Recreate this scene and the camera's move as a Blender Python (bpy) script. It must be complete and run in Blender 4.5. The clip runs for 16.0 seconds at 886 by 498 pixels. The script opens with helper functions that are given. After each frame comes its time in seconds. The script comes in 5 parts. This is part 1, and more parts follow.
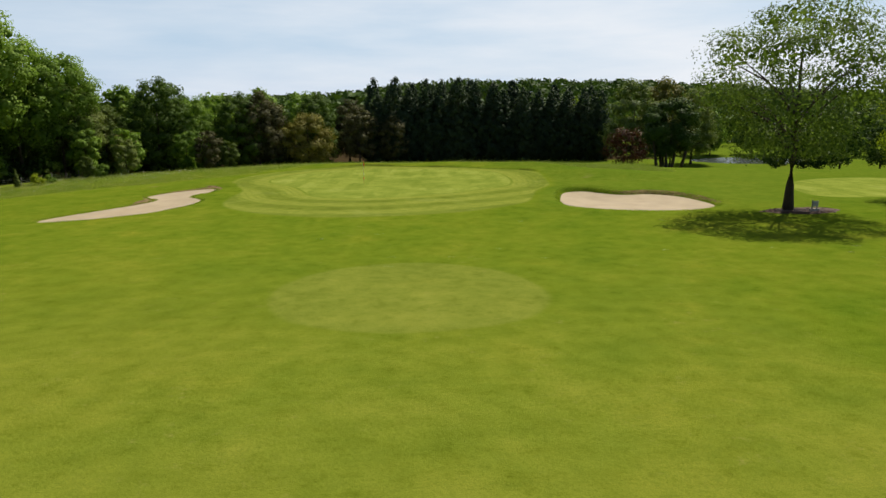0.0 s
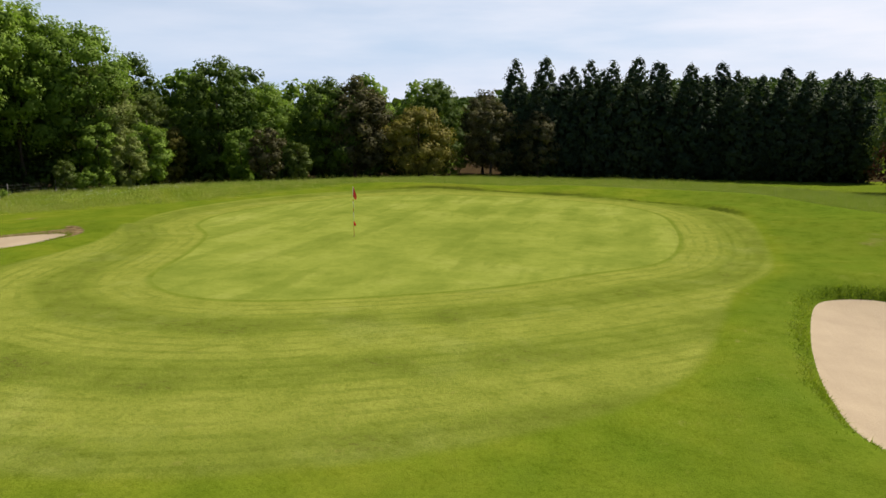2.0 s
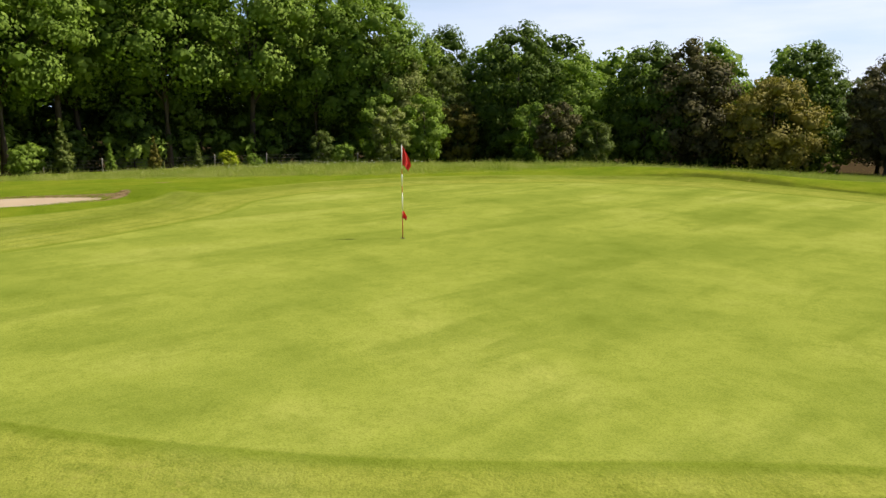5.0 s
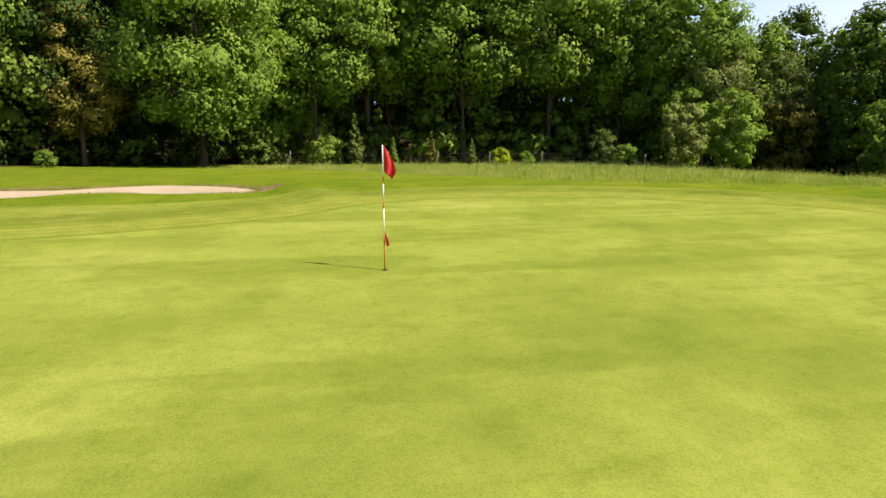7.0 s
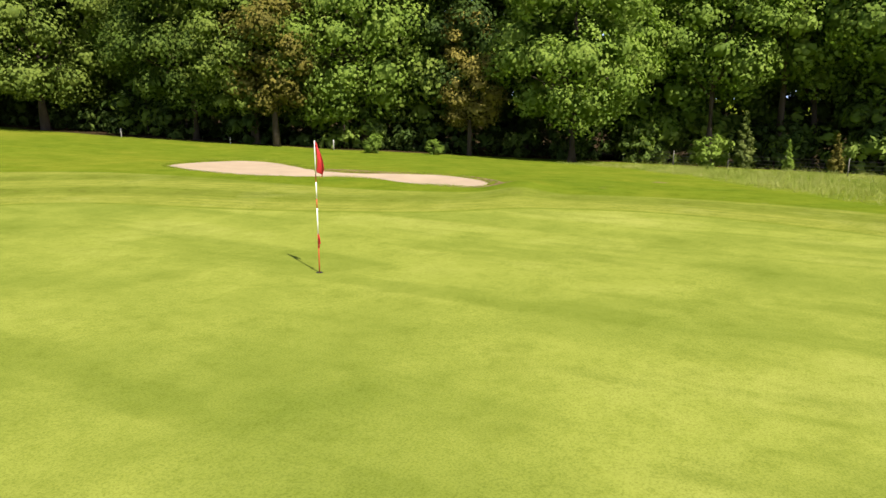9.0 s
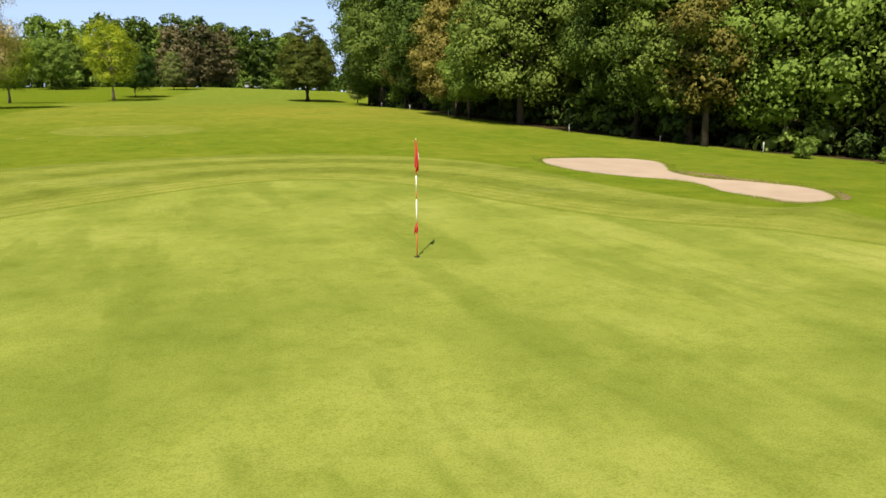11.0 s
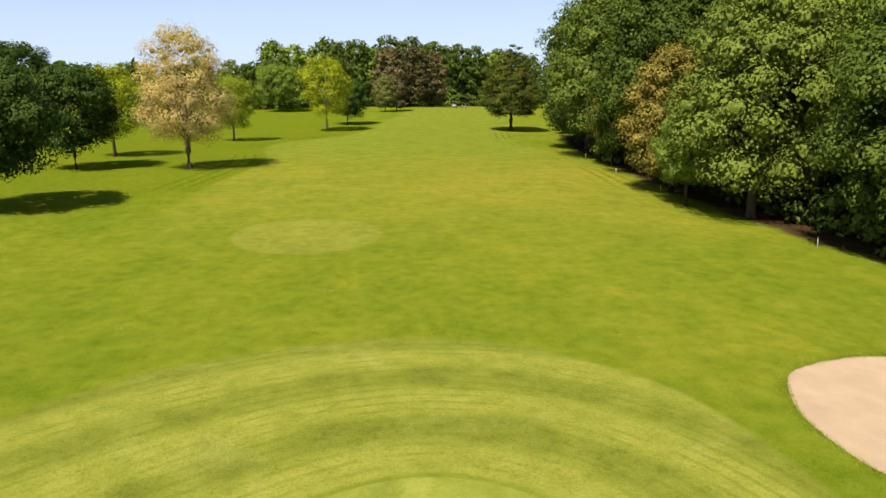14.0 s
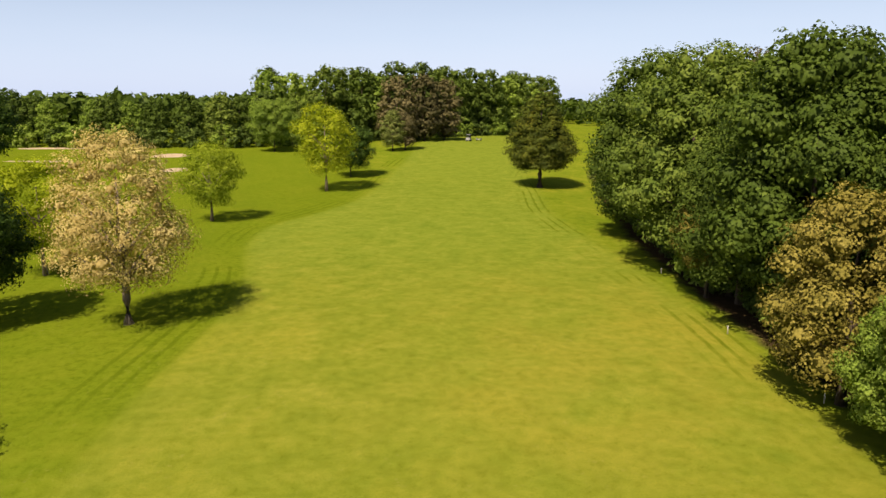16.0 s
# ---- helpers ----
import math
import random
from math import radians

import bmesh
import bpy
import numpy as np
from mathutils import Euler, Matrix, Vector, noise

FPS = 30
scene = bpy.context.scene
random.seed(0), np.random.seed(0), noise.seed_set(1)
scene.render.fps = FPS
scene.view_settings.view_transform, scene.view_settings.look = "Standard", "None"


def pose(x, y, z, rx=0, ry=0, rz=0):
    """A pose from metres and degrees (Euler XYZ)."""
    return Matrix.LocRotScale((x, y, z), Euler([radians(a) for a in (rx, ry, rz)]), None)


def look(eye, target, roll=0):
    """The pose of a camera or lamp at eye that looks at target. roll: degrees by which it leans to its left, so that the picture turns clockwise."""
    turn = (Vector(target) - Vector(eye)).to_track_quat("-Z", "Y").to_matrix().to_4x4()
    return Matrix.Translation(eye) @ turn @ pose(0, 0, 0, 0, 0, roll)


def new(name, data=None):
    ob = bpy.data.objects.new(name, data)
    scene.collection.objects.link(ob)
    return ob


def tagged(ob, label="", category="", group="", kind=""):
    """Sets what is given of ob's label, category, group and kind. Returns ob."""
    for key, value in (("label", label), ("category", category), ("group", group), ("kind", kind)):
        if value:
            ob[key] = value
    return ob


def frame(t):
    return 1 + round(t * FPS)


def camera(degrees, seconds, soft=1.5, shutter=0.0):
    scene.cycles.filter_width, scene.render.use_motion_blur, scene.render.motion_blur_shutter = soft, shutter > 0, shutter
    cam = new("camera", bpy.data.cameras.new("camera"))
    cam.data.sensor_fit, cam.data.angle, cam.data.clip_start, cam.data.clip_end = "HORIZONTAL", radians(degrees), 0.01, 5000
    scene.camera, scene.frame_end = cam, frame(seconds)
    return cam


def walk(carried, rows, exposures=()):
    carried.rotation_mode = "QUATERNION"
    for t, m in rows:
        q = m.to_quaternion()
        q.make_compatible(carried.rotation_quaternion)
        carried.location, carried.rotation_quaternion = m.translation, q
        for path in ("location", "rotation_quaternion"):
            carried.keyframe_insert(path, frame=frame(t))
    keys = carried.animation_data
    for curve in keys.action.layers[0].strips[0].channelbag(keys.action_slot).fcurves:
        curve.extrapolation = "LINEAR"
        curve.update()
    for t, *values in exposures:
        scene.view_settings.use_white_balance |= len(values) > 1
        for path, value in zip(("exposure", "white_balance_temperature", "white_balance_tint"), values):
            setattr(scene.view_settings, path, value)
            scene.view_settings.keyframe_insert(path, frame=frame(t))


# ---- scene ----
cam = camera(64.19, 16.0)
# seconds, place, yaw, pitch, roll
PATH = [
    (0.0, 0.350, -1.067, 7.132, 0.003, -11.913, -0.141),
    (0.5, 1.950, 9.411, 6.703, 1.480, -11.812, -0.089),
    (1.0, 3.411, 19.461, 6.426, 5.579, -11.699, -0.054),
    (1.5, 4.496, 27.560, 6.032, 10.705, -11.633, -0.012),
    (2.0, 5.197, 33.272, 5.397, 16.346, -11.558, 0.038),
    (2.5, 5.724, 37.450, 4.772, 21.798, -11.609, 0.013),
    (3.0, 5.980, 40.608, 4.244, 26.873, -11.636, -0.018),
    (3.5, 6.092, 43.329, 3.761, 31.978, -11.671, -0.095),
    (3.7, 6.016, 44.417, 3.565, 34.012, -11.677, -0.098),
    (5.8, 5.473, 53.431, 2.909, 57.710, -11.656, -0.132),
    (6.0, 5.371, 54.285, 2.877, 60.371, -11.657, -0.178),
    (6.5, 5.192, 56.317, 2.829, 67.908, -11.655, -0.148),
    (7.0, 4.912, 58.525, 2.751, 77.797, -11.692, -0.139),
    (7.5, 4.583, 60.652, 2.715, 87.243, -11.716, -0.141),
    (8.0, 4.005, 62.739, 2.680, 96.732, -11.738, -0.129),
    (8.5, 3.264, 64.739, 2.662, 106.360, -11.799, -0.144),
    (9.0, 2.304, 66.688, 2.679, 117.029, -11.840, -0.167),
    (9.5, 1.263, 68.384, 2.715, 127.364, -11.847, -0.198),
    (10.0, 0.141, 69.732, 2.730, 137.764, -11.792, -0.228),
    (10.2, -0.336, 70.176, 2.729, 142.040, -11.838, -0.200),
    (12.5, -5.978, 72.367, 2.997, 174.687, -11.839, -0.186),
    (13.0, -6.511, 70.679, 4.479, 174.705, -11.896, -0.096),
    (13.5, -5.987, 67.966, 6.705, 174.741, -11.920, -0.047),
    (14.0, -5.082, 64.151, 8.898, 174.753, -11.908, 0.004),
    (14.5, -4.450, 59.402, 11.132, 174.814, -11.928, -0.004),
    (15.0, -4.142, 53.709, 13.481, 174.858, -11.897, -0.060),
    (15.5, -4.262, 47.627, 15.632, 174.983, -11.822, -0.069),
    (16.0, -4.524, 41.178, 17.857, 175.053, -11.788, -0.071),
]
walk(cam, [(t, pose(x, y, z, 0, 0, yaw) @ pose(0, 0, 0, 90 + pitch) @ pose(0, 0, 0, 0, 0, roll)) for t, x, y, z, yaw, pitch, roll in PATH],
     [(0.0, 0.06, 6500, 4), (0.5, 0.19, 6500, 8), (1.0, 0.12, 6500, 8), (2.0, 0.17, 6500, 10), (3.0, 0.34, 6600, 11), (3.5, 0.38, 6600, 11), (5.8, 0.54, 6600, 12), (6.5, 0.68, 6600, 13), (7.0, 0.74, 6600, 13), (9.0, 0.76, 6450, 15), (10.0, 0.68, 6450, 16), (12.5, 0.48, 6500, 15), (13.5, 0.52, 6800, 17), (14.5, 0.67, 7200, 17), (16.0, 0.52, 7600, 19)])

# ---- light ----
SUN = Vector((0.86, 1.37, 2.13)).normalized()
world = bpy.data.worlds.new("sky")
scene.world = world
world.use_nodes = True
wn, wl = world.node_tree.nodes, world.node_tree.links
sky = wn.new("ShaderNodeTexSky")
sky.sky_type, sky.sun_disc = "NISHITA", False
sky.sun_elevation, sky.sun_rotation = math.asin(SUN.z), math.atan2(SUN.x, SUN.y)
sky.air_density, sky.dust_density, sky.ozone_density = 1.0, 0.7, 1.5
wtex, wmap, wnoise, wramp, wmix = (wn.new("ShaderNode" + k) for k in ("TexCoord", "Mapping", "TexNoise", "ValToRGB", "MixRGB"))
wmap.inputs["Scale"].default_value = (1.0, 1.0, 6.0)
wmap.inputs["Location"].default_value = (0.3, 0.55, 0.0)
wnoise.inputs["Scale"].default_value, wnoise.inputs["Detail"].default_value, wnoise.inputs["Roughness"].default_value = 1.6, 6, 0.55
wramp.color_ramp.elements[0].position, wramp.color_ramp.elements[0].color = 0.34, (0.25, 0.25, 0.25, 1)
wramp.color_ramp.elements[1].position, wramp.color_ramp.elements[1].color = 0.60, (0.95, 0.95, 0.95, 1)
wmix.inputs["Color2"].default_value = (10.5, 10.5, 11.4, 1)
wl.new(wtex.outputs["Generated"], wmap.inputs["Vector"])
wl.new(wmap.outputs["Vector"], wnoise.inputs["Vector"])
wl.new(wnoise.outputs["Fac"], wramp.inputs["Fac"])
wsep, wveil, wfac = wn.new("ShaderNodeSeparateXYZ"), wn.new("ShaderNodeMapRange"), wn.new("ShaderNodeMath")
wveil.inputs["From Min"].default_value, wveil.inputs["From Max"].default_value = -0.15, 0.9
wveil.inputs["To Min"].default_value, wveil.inputs["To Max"].default_value = 0.05, 1.0
wfac.operation = "MULTIPLY"
wl.new(wtex.outputs["Generated"], wsep.inputs[0])
wdot = wn.new("ShaderNodeVectorMath")
wdot.operation = "DOT_PRODUCT"
wdot.inputs[1].default_value = (0.53, 0.85, 0.0)
wl.new(wtex.outputs["Generated"], wdot.inputs[0])
wl.new(wdot.outputs["Value"], wveil.inputs["Value"])
wl.new(wramp.outputs["Color"], wfac.inputs[0])
wl.new(wveil.outputs["Result"], wfac.inputs[1])
# the veil of cloud is thinned towards the unseen zenith to cut fill light
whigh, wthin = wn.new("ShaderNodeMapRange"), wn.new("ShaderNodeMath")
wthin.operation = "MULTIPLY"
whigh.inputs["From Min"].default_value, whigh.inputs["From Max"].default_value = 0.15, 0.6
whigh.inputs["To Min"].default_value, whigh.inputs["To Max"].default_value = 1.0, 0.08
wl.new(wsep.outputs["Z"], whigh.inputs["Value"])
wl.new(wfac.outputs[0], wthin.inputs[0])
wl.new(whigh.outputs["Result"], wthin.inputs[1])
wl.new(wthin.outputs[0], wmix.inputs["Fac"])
whaze, wlow = wn.new("ShaderNodeMixRGB"), wn.new("ShaderNodeMapRange")
wlow.interpolation_type = "SMOOTHSTEP"
wlow.inputs["From Min"].default_value, wlow.inputs["From Max"].default_value = 0.32, -0.02
wlow.inputs["To Min"].default_value, wlow.inputs["To Max"].default_value = 0.0, 0.75
whaze.inputs["Color2"].default_value = (5.0, 7.3, 11.2, 1)
wl.new(wsep.outputs["Z"], wlow.inputs["Value"])
wl.new(wlow.outputs["Result"], whaze.inputs["Fac"])
wl.new(sky.outputs["Color"], whaze.inputs["Color1"])
wl.new(whaze.outputs["Color"], wmix.inputs["Color1"])
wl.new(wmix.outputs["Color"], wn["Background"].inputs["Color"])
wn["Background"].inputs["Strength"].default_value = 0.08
sun_data = bpy.data.lights.new("sun", "SUN")
sun_data.energy, sun_data.angle, sun_data.color = 5.5, radians(0.55), (1.0, 0.93, 0.80)
sun = new("sun", sun_data)
sun.matrix_world = look(SUN * 300, Vector((0, 0, 0)))


# ---- materials ----
def material(name):
    m = bpy.data.materials.new(name)
    m.use_nodes = True
    return m, m.node_tree.nodes, m.node_tree.links, m.node_tree.nodes["Principled BSDF"]


def noise_node(n, l, scale, detail=4, rough=0.55, vector=None, stretch=None):
    t = n.new("ShaderNodeTexNoise")
    t.inputs["Scale"].default_value, t.inputs["Detail"].default_value, t.inputs["Roughness"].default_value = scale, detail, rough
    if vector is None:
        vector = n.new("ShaderNodeTexCoord").outputs["Object"]
    if stretch:
        mp = n.new("ShaderNodeMapping")
        mp.inputs["Scale"].default_value = stretch
        l.new(vector, mp.inputs["Vector"])
        vector = mp.outputs["Vector"]
    l.new(vector, t.inputs["Vector"])
    return t.outputs["Fac"]


def ramp(n, l, fac, stops):
    r = n.new("ShaderNodeValToRGB")
    e = r.color_ramp.elements
    while len(e) < len(stops):
        e.new(0.5)
    for k, (p, c) in zip(e, stops):
        k.position, k.color = p, (*c, 1) if len(c) == 3 else c
    l.new(fac, r.inputs["Fac"])
    return r.outputs["Color"]


def mix(n, l, fac, a, b, blend="MIX"):
    m = n.new("ShaderNodeMixRGB")
    m.blend_type = blend
    for sock, v in (("Fac", fac), ("Color1", a), ("Color2", b)):
        if isinstance(v, bpy.types.NodeSocket):
            l.new(v, m.inputs[sock])
        else:
            m.inputs[sock].default_value = v if sock == "Fac" else (*v, 1)
    return m.outputs["Color"]


def calc(n, l, op, a, b=0.0, c=0.0):
    m = n.new("ShaderNodeMath")
    m.operation = op
    for k, v in enumerate((a, b, c)):
        if isinstance(v, bpy.types.NodeSocket):
            l.new(v, m.inputs[k])
        else:
            m.inputs[k].default_value = v
    return m.outputs[0]


def span(n, l, v, lo, hi):
    """0 at lo, 1 at hi, smooth between."""
    m = n.new("ShaderNodeMapRange")
    m.interpolation_type = "SMOOTHSTEP"
    m.inputs["From Min"].default_value, m.inputs["From Max"].default_value = lo, hi
    l.new(v, m.inputs["Value"])
    return m.outputs["Result"]


def bump(n, l, height, strength, distance, target):
    b = n.new("ShaderNodeBump")
    b.inputs["Strength"].default_value, b.inputs["Distance"].default_value = strength, distance
    l.new(height, b.inputs["Height"])
    l.new(b.outputs["Normal"], target.inputs["Normal"])


def plain(name, color, rough=0.6, metal=0.0, vary=0.15, scale=6.0):
    m, n, l, p = material(name)
    f = noise_node(n, l, scale, 5)
    dark, light = tuple(c * (1 - vary) for c in color), tuple(min(1, c * (1 + vary)) for c in color)
    l.new(ramp(n, l, f, [(0.3, dark), (0.7, light)]), p.inputs["Base Color"])
    p.inputs["Roughness"].default_value, p.inputs["Metallic"].default_value = rough, metal
    bump(n, l, noise_node(n, l, scale * 8, 3), 0.15, 0.01, p)
    return m


def foliage(name, stops, through_light=0.32, shine=0.55, spread=0.3):
    """Leaves: each leaf and each tree a little different, partly letting the light through."""
    m, n, l, p = material(name)
    geo, info = n.new("ShaderNodeNewGeometry"), n.new("ShaderNodeObjectInfo")
    big = noise_node(n, l, 0.55, 2)
    f = calc(n, l, "ADD", calc(n, l, "MULTIPLY", geo.outputs["Random Per Island"], 0.28), calc(n, l, "MULTIPLY_ADD", big, 0.9, -0.09))
    f = calc(n, l, "ADD", f, calc(n, l, "MULTIPLY_ADD", info.outputs["Random"], spread, -spread / 2))
    col = ramp(n, l, f, stops)
    l.new(col, p.inputs["Base Color"])
    p.inputs["Roughness"].default_value = shine
    p.inputs["Specular IOR Level"].default_value = 0.05
    tr, ms = n.new("ShaderNodeBsdfTranslucent"), n.new("ShaderNodeMixShader")
    l.new(mix(n, l, 1.0, col, (1.12, 1.3, 0.6), "MULTIPLY"), tr.inputs["Color"])
    ms.inputs["Fac"].default_value = through_light
    l.new(p.outputs[0], ms.inputs[1])
    l.new(tr.outputs[0], ms.inputs[2])
    l.new(ms.outputs[0], n["Material Output"].inputs["Surface"])
    return m


LEAF_GREEN = foliage("leaf_green", [(0.2, (0.092, 0.150, 0.022)), (0.5, (0.168, 0.245, 0.038)), (0.8, (0.255, 0.335, 0.062))], 0.34)
LEAF_MID = foliage("leaf_mid", [(0.2, (0.044, 0.074, 0.012)), (0.5, (0.084, 0.128, 0.021)), (0.8, (0.148, 0.196, 0.034))], 0.24, 0.55, 0.45)
LEAF_DARK = foliage("leaf_dark", [(0.2, (0.027, 0.048, 0.010)), (0.5, (0.052, 0.085, 0.017)), (0.8, (0.102, 0.148, 0.029))], 0.16)
LEAF_MAPLE = foliage("leaf_maple", [(0.2, (0.022, 0.046, 0.008)), (0.5, (0.042, 0.078, 0.013)), (0.8, (0.085, 0.135, 0.022))], 0.16)
LEAF_BRIGHT = foliage("leaf_bright", [(0.2, (0.145, 0.195, 0.010)), (0.5, (0.24, 0.29, 0.016)), (0.8, (0.36, 0.39, 0.03))], 0.34)
LEAF_LIME = foliage("leaf_lime", [(0.2, (0.100, 0.155, 0.011)), (0.5, (0.180, 0.240, 0.018)), (0.8, (0.28, 0.33, 0.032))], 0.34)
LEAF_GOLD = foliage("leaf_gold", [(0.2, (0.080, 0.078, 0.014)), (0.5, (0.155, 0.136, 0.027)), (0.8, (0.255, 0.215, 0.050))], 0.18)
LEAF_OLIVE = foliage("leaf_olive", [(0.2, (0.075, 0.105, 0.026)), (0.5, (0.14, 0.17, 0.042)), (0.8, (0.22, 0.24, 0.074))], 0.28)
LEAF_BROWN = foliage("leaf_brown", [(0.2, (0.050, 0.048, 0.020)), (0.5, (0.098, 0.088, 0.038)), (0.8, (0.16, 0.135, 0.060))], 0.2)
LEAF_TAN = foliage("leaf_tan", [(0.2, (0.25, 0.185, 0.070)), (0.5, (0.42, 0.325, 0.122)), (0.8, (0.57, 0.475, 0.205))], 0.35, 0.6)
LEAF_COPPER = foliage("leaf_copper", [(0.2, (0.035, 0.014, 0.010)), (0.5, (0.085, 0.035, 0.022)), (0.8, (0.17, 0.085, 0.055))], 0.3)
NEEDLE = foliage("needle_dark", [(0.2, (0.022, 0.036, 0.020)), (0.5, (0.040, 0.060, 0.030)), (0.8, (0.070, 0.092, 0.045))], 0.12, 0.55)
NEEDLE_GOLD = foliage("needle_gold", [(0.2, (0.030, 0.045, 0.008)), (0.5, (0.070, 0.088, 0.012)), (0.8, (0.150, 0.146, 0.018))], 0.12, 0.55)
TALL_GRASS = foliage("tall_grass", [(0.2, (0.15, 0.215, 0.028)), (0.5, (0.25, 0.295, 0.055)), (0.8, (0.38, 0.37, 0.13))], 0.3, 0.6)


def bark_material(name, dark, light):
    m, n, l, p = material(name)
    v = n.new("ShaderNodeTexCoord").outputs["Object"]
    a = noise_node(n, l, 9, 6, 0.6, v, (1, 1, 0.2))
    b = noise_node(n, l, 1.3, 3, 0.5, v)
    col = mix(n, l, b, ramp(n, l, a, [(0.3, dark), (0.7, light)]), tuple(c * 0.8 for c in light), "MIX")
    l.new(col, p.inputs["Base Color"])
    p.inputs["Roughness"].default_value = 0.9
    bump(n, l, a, 0.7, 0.05, p)
    return m


BARK = bark_material("bark", (0.026, 0.018, 0.011), (0.085, 0.060, 0.038))
BARK_PALE = bark_material("bark_pale", (0.09, 0.065, 0.045), (0.26, 0.20, 0.145))


def ground_material():
    m, n, l, p = material("grass")
    v = n.new("ShaderNodeTexCoord").outputs["Object"]

    def field(name):
        a = n.new("ShaderNodeAttribute")
        a.attribute_name = name
        return a.outputs["Fac"]

    xyz = n.new("ShaderNodeSeparateXYZ")
    l.new(v, xyz.inputs[0])
    broad, mid, fine = noise_node(n, l, 0.09, 4, 0.6, v), noise_node(n, l, 0.55, 5, 0.6, v), noise_node(n, l, 9, 5, 0.7, v)
    streak = noise_node(n, l, 0.42, 5, 0.62, v, (0.55, 1.0, 1))
    grain = noise_node(n, l, 45, 3, 0.7, v)
    wob = calc(n, l, "MULTIPLY_ADD", mid, 0.5, -0.25)
    # rough and fairway
    tuft = noise_node(n, l, 3.4, 6, 0.72, v)
    rough = ramp(n, l, calc(n, l, "ADD", calc(n, l, "MULTIPLY", broad, 0.5), calc(n, l, "MULTIPLY", mid, 0.5)),
                 [(0.32, (0.088, 0.142, 0.010)), (0.5, (0.138, 0.180, 0.014)), (0.68, (0.204, 0.218, 0.022))])
    rough = mix(n, l, calc(n, l, "MULTIPLY", span(n, l, tuft, 0.46, 0.72), 0.6), rough, (0.070, 0.104, 0.008))
    rough = mix(n, l, calc(n, l, "MULTIPLY", span(n, l, noise_node(n, l, 0.21, 6, 0.7, v), 0.56, 0.72), 0.6), rough, (0.22, 0.215, 0.02))
    fair = ramp(n, l, calc(n, l, "ADD", calc(n, l, "MULTIPLY", streak, 0.45), calc(n, l, "MULTIPLY", mid, 0.55)),
                [(0.32, (0.126, 0.160, 0.017)), (0.5, (0.178, 0.200, 0.023)), (0.68, (0.236, 0.240, 0.034))])
    fair = mix(n, l, calc(n, l, "MULTIPLY", span(n, l, broad, 0.5, 0.75), 0.6), fair, (0.245, 0.230, 0.028))
    fair = mix(n, l, calc(n, l, "MULTIPLY", span(n, l, fine, 0.42, 0.75), 0.35), fair, (0.105, 0.132, 0.009))
    rough = mix(n, l, calc(n, l, "MULTIPLY", span(n, l, fine, 0.42, 0.75), 0.4), rough, (0.078, 0.112, 0.007))
    fair = mix(n, l, calc(n, l, "MULTIPLY", span(n, l, tuft, 0.46, 0.72), 0.6), fair, (0.088, 0.122, 0.010))
    fair = mix(n, l, calc(n, l, "MULTIPLY", span(n, l, calc(n, l, "ADD", xyz.outputs[1], calc(n, l, "MULTIPLY", wob, 40)), -4.0, -46.0), 0.62), fair, ramp(n, l, mid, [(0.3, (0.105, 0.165, 0.018)), (0.7, (0.165, 0.215, 0.028))]))
    # yellower tint on the near fairway, stronger towards the west
    yellow_west = calc(n, l, "MULTIPLY", span(n, l, calc(n, l, "ADD", xyz.outputs[0], calc(n, l, "MULTIPLY", wob, 20)), 4.0, -18.0), calc(n, l, "MULTIPLY", span(n, l, xyz.outputs[1], 34.0, 20.0), span(n, l, xyz.outputs[1], -30.0, -5.0)))
    fair = mix(n, l, calc(n, l, "MULTIPLY", yellow_west, calc(n, l, "MULTIPLY", span(n, l, noise_node(n, l, 0.16, 5, 0.65, v), 0.35, 0.65), 0.42)), fair, (0.255, 0.215, 0.03))
    west = calc(n, l, "MULTIPLY", span(n, l, xyz.outputs[0], -8.0, -18.0), -4.0)
    inside = span(n, l, calc(n, l, "ADD", calc(n, l, "ADD", field("fairway"), west), calc(n, l, "MULTIPLY", wob, 4)), 1.6, -1.6)
    inside = calc(n, l, "MULTIPLY", inside, 0.85)
    col = mix(n, l, calc(n, l, "MULTIPLY", inside, span(n, l, calc(n, l, "ADD", xyz.outputs[1], calc(n, l, "MULTIPLY", wob, 20)), 34.0, 2.0)), rough, fair)
    longer = calc(n, l, "MULTIPLY", span(n, l, calc(n, l, "ADD", field("fairway"), wob), -0.3, 0.8), calc(n, l, "MULTIPLY", span(n, l, xyz.outputs[0], -6.0, 4.0), span(n, l, xyz.outputs[1], 22.0, 0.0)))
    col = mix(n, l, calc(n, l, "MULTIPLY", longer, 0.72), col, mix(n, l, tuft, (0.07, 0.115, 0.006), (0.13, 0.165, 0.010)))
    bank = calc(n, l, "MULTIPLY", span(n, l, field("apron"), 0.1, 0.9), calc(n, l, "MULTIPLY", span(n, l, xyz.outputs[0], 4.0, 9.0), span(n, l, xyz.outputs[1], 38.0, 48.0)))
    col = mix(n, l, calc(n, l, "MULTIPLY", bank, 0.5), col, mix(n, l, tuft, (0.065, 0.115, 0.010), (0.12, 0.165, 0.018)))
    # mower and wheel tracks along the fairway's sides
    edge = calc(n, l, "ABSOLUTE", calc(n, l, "ADD", field("fairway"), -2.5))
    lines = span(n, l, calc(n, l, "SINE", calc(n, l, "MULTIPLY", calc(n, l, "ADD", field("fairway"), wob), 5.2)), 0.35, 0.9)
    near = calc(n, l, "MULTIPLY", span(n, l, edge, 3.0, 1.0), calc(n, l, "MULTIPLY", span(n, l, noise_node(n, l, 0.12, 3, 0.5, v), 0.42, 0.58), span(n, l, xyz.outputs[1], 16.0, -4.0)))
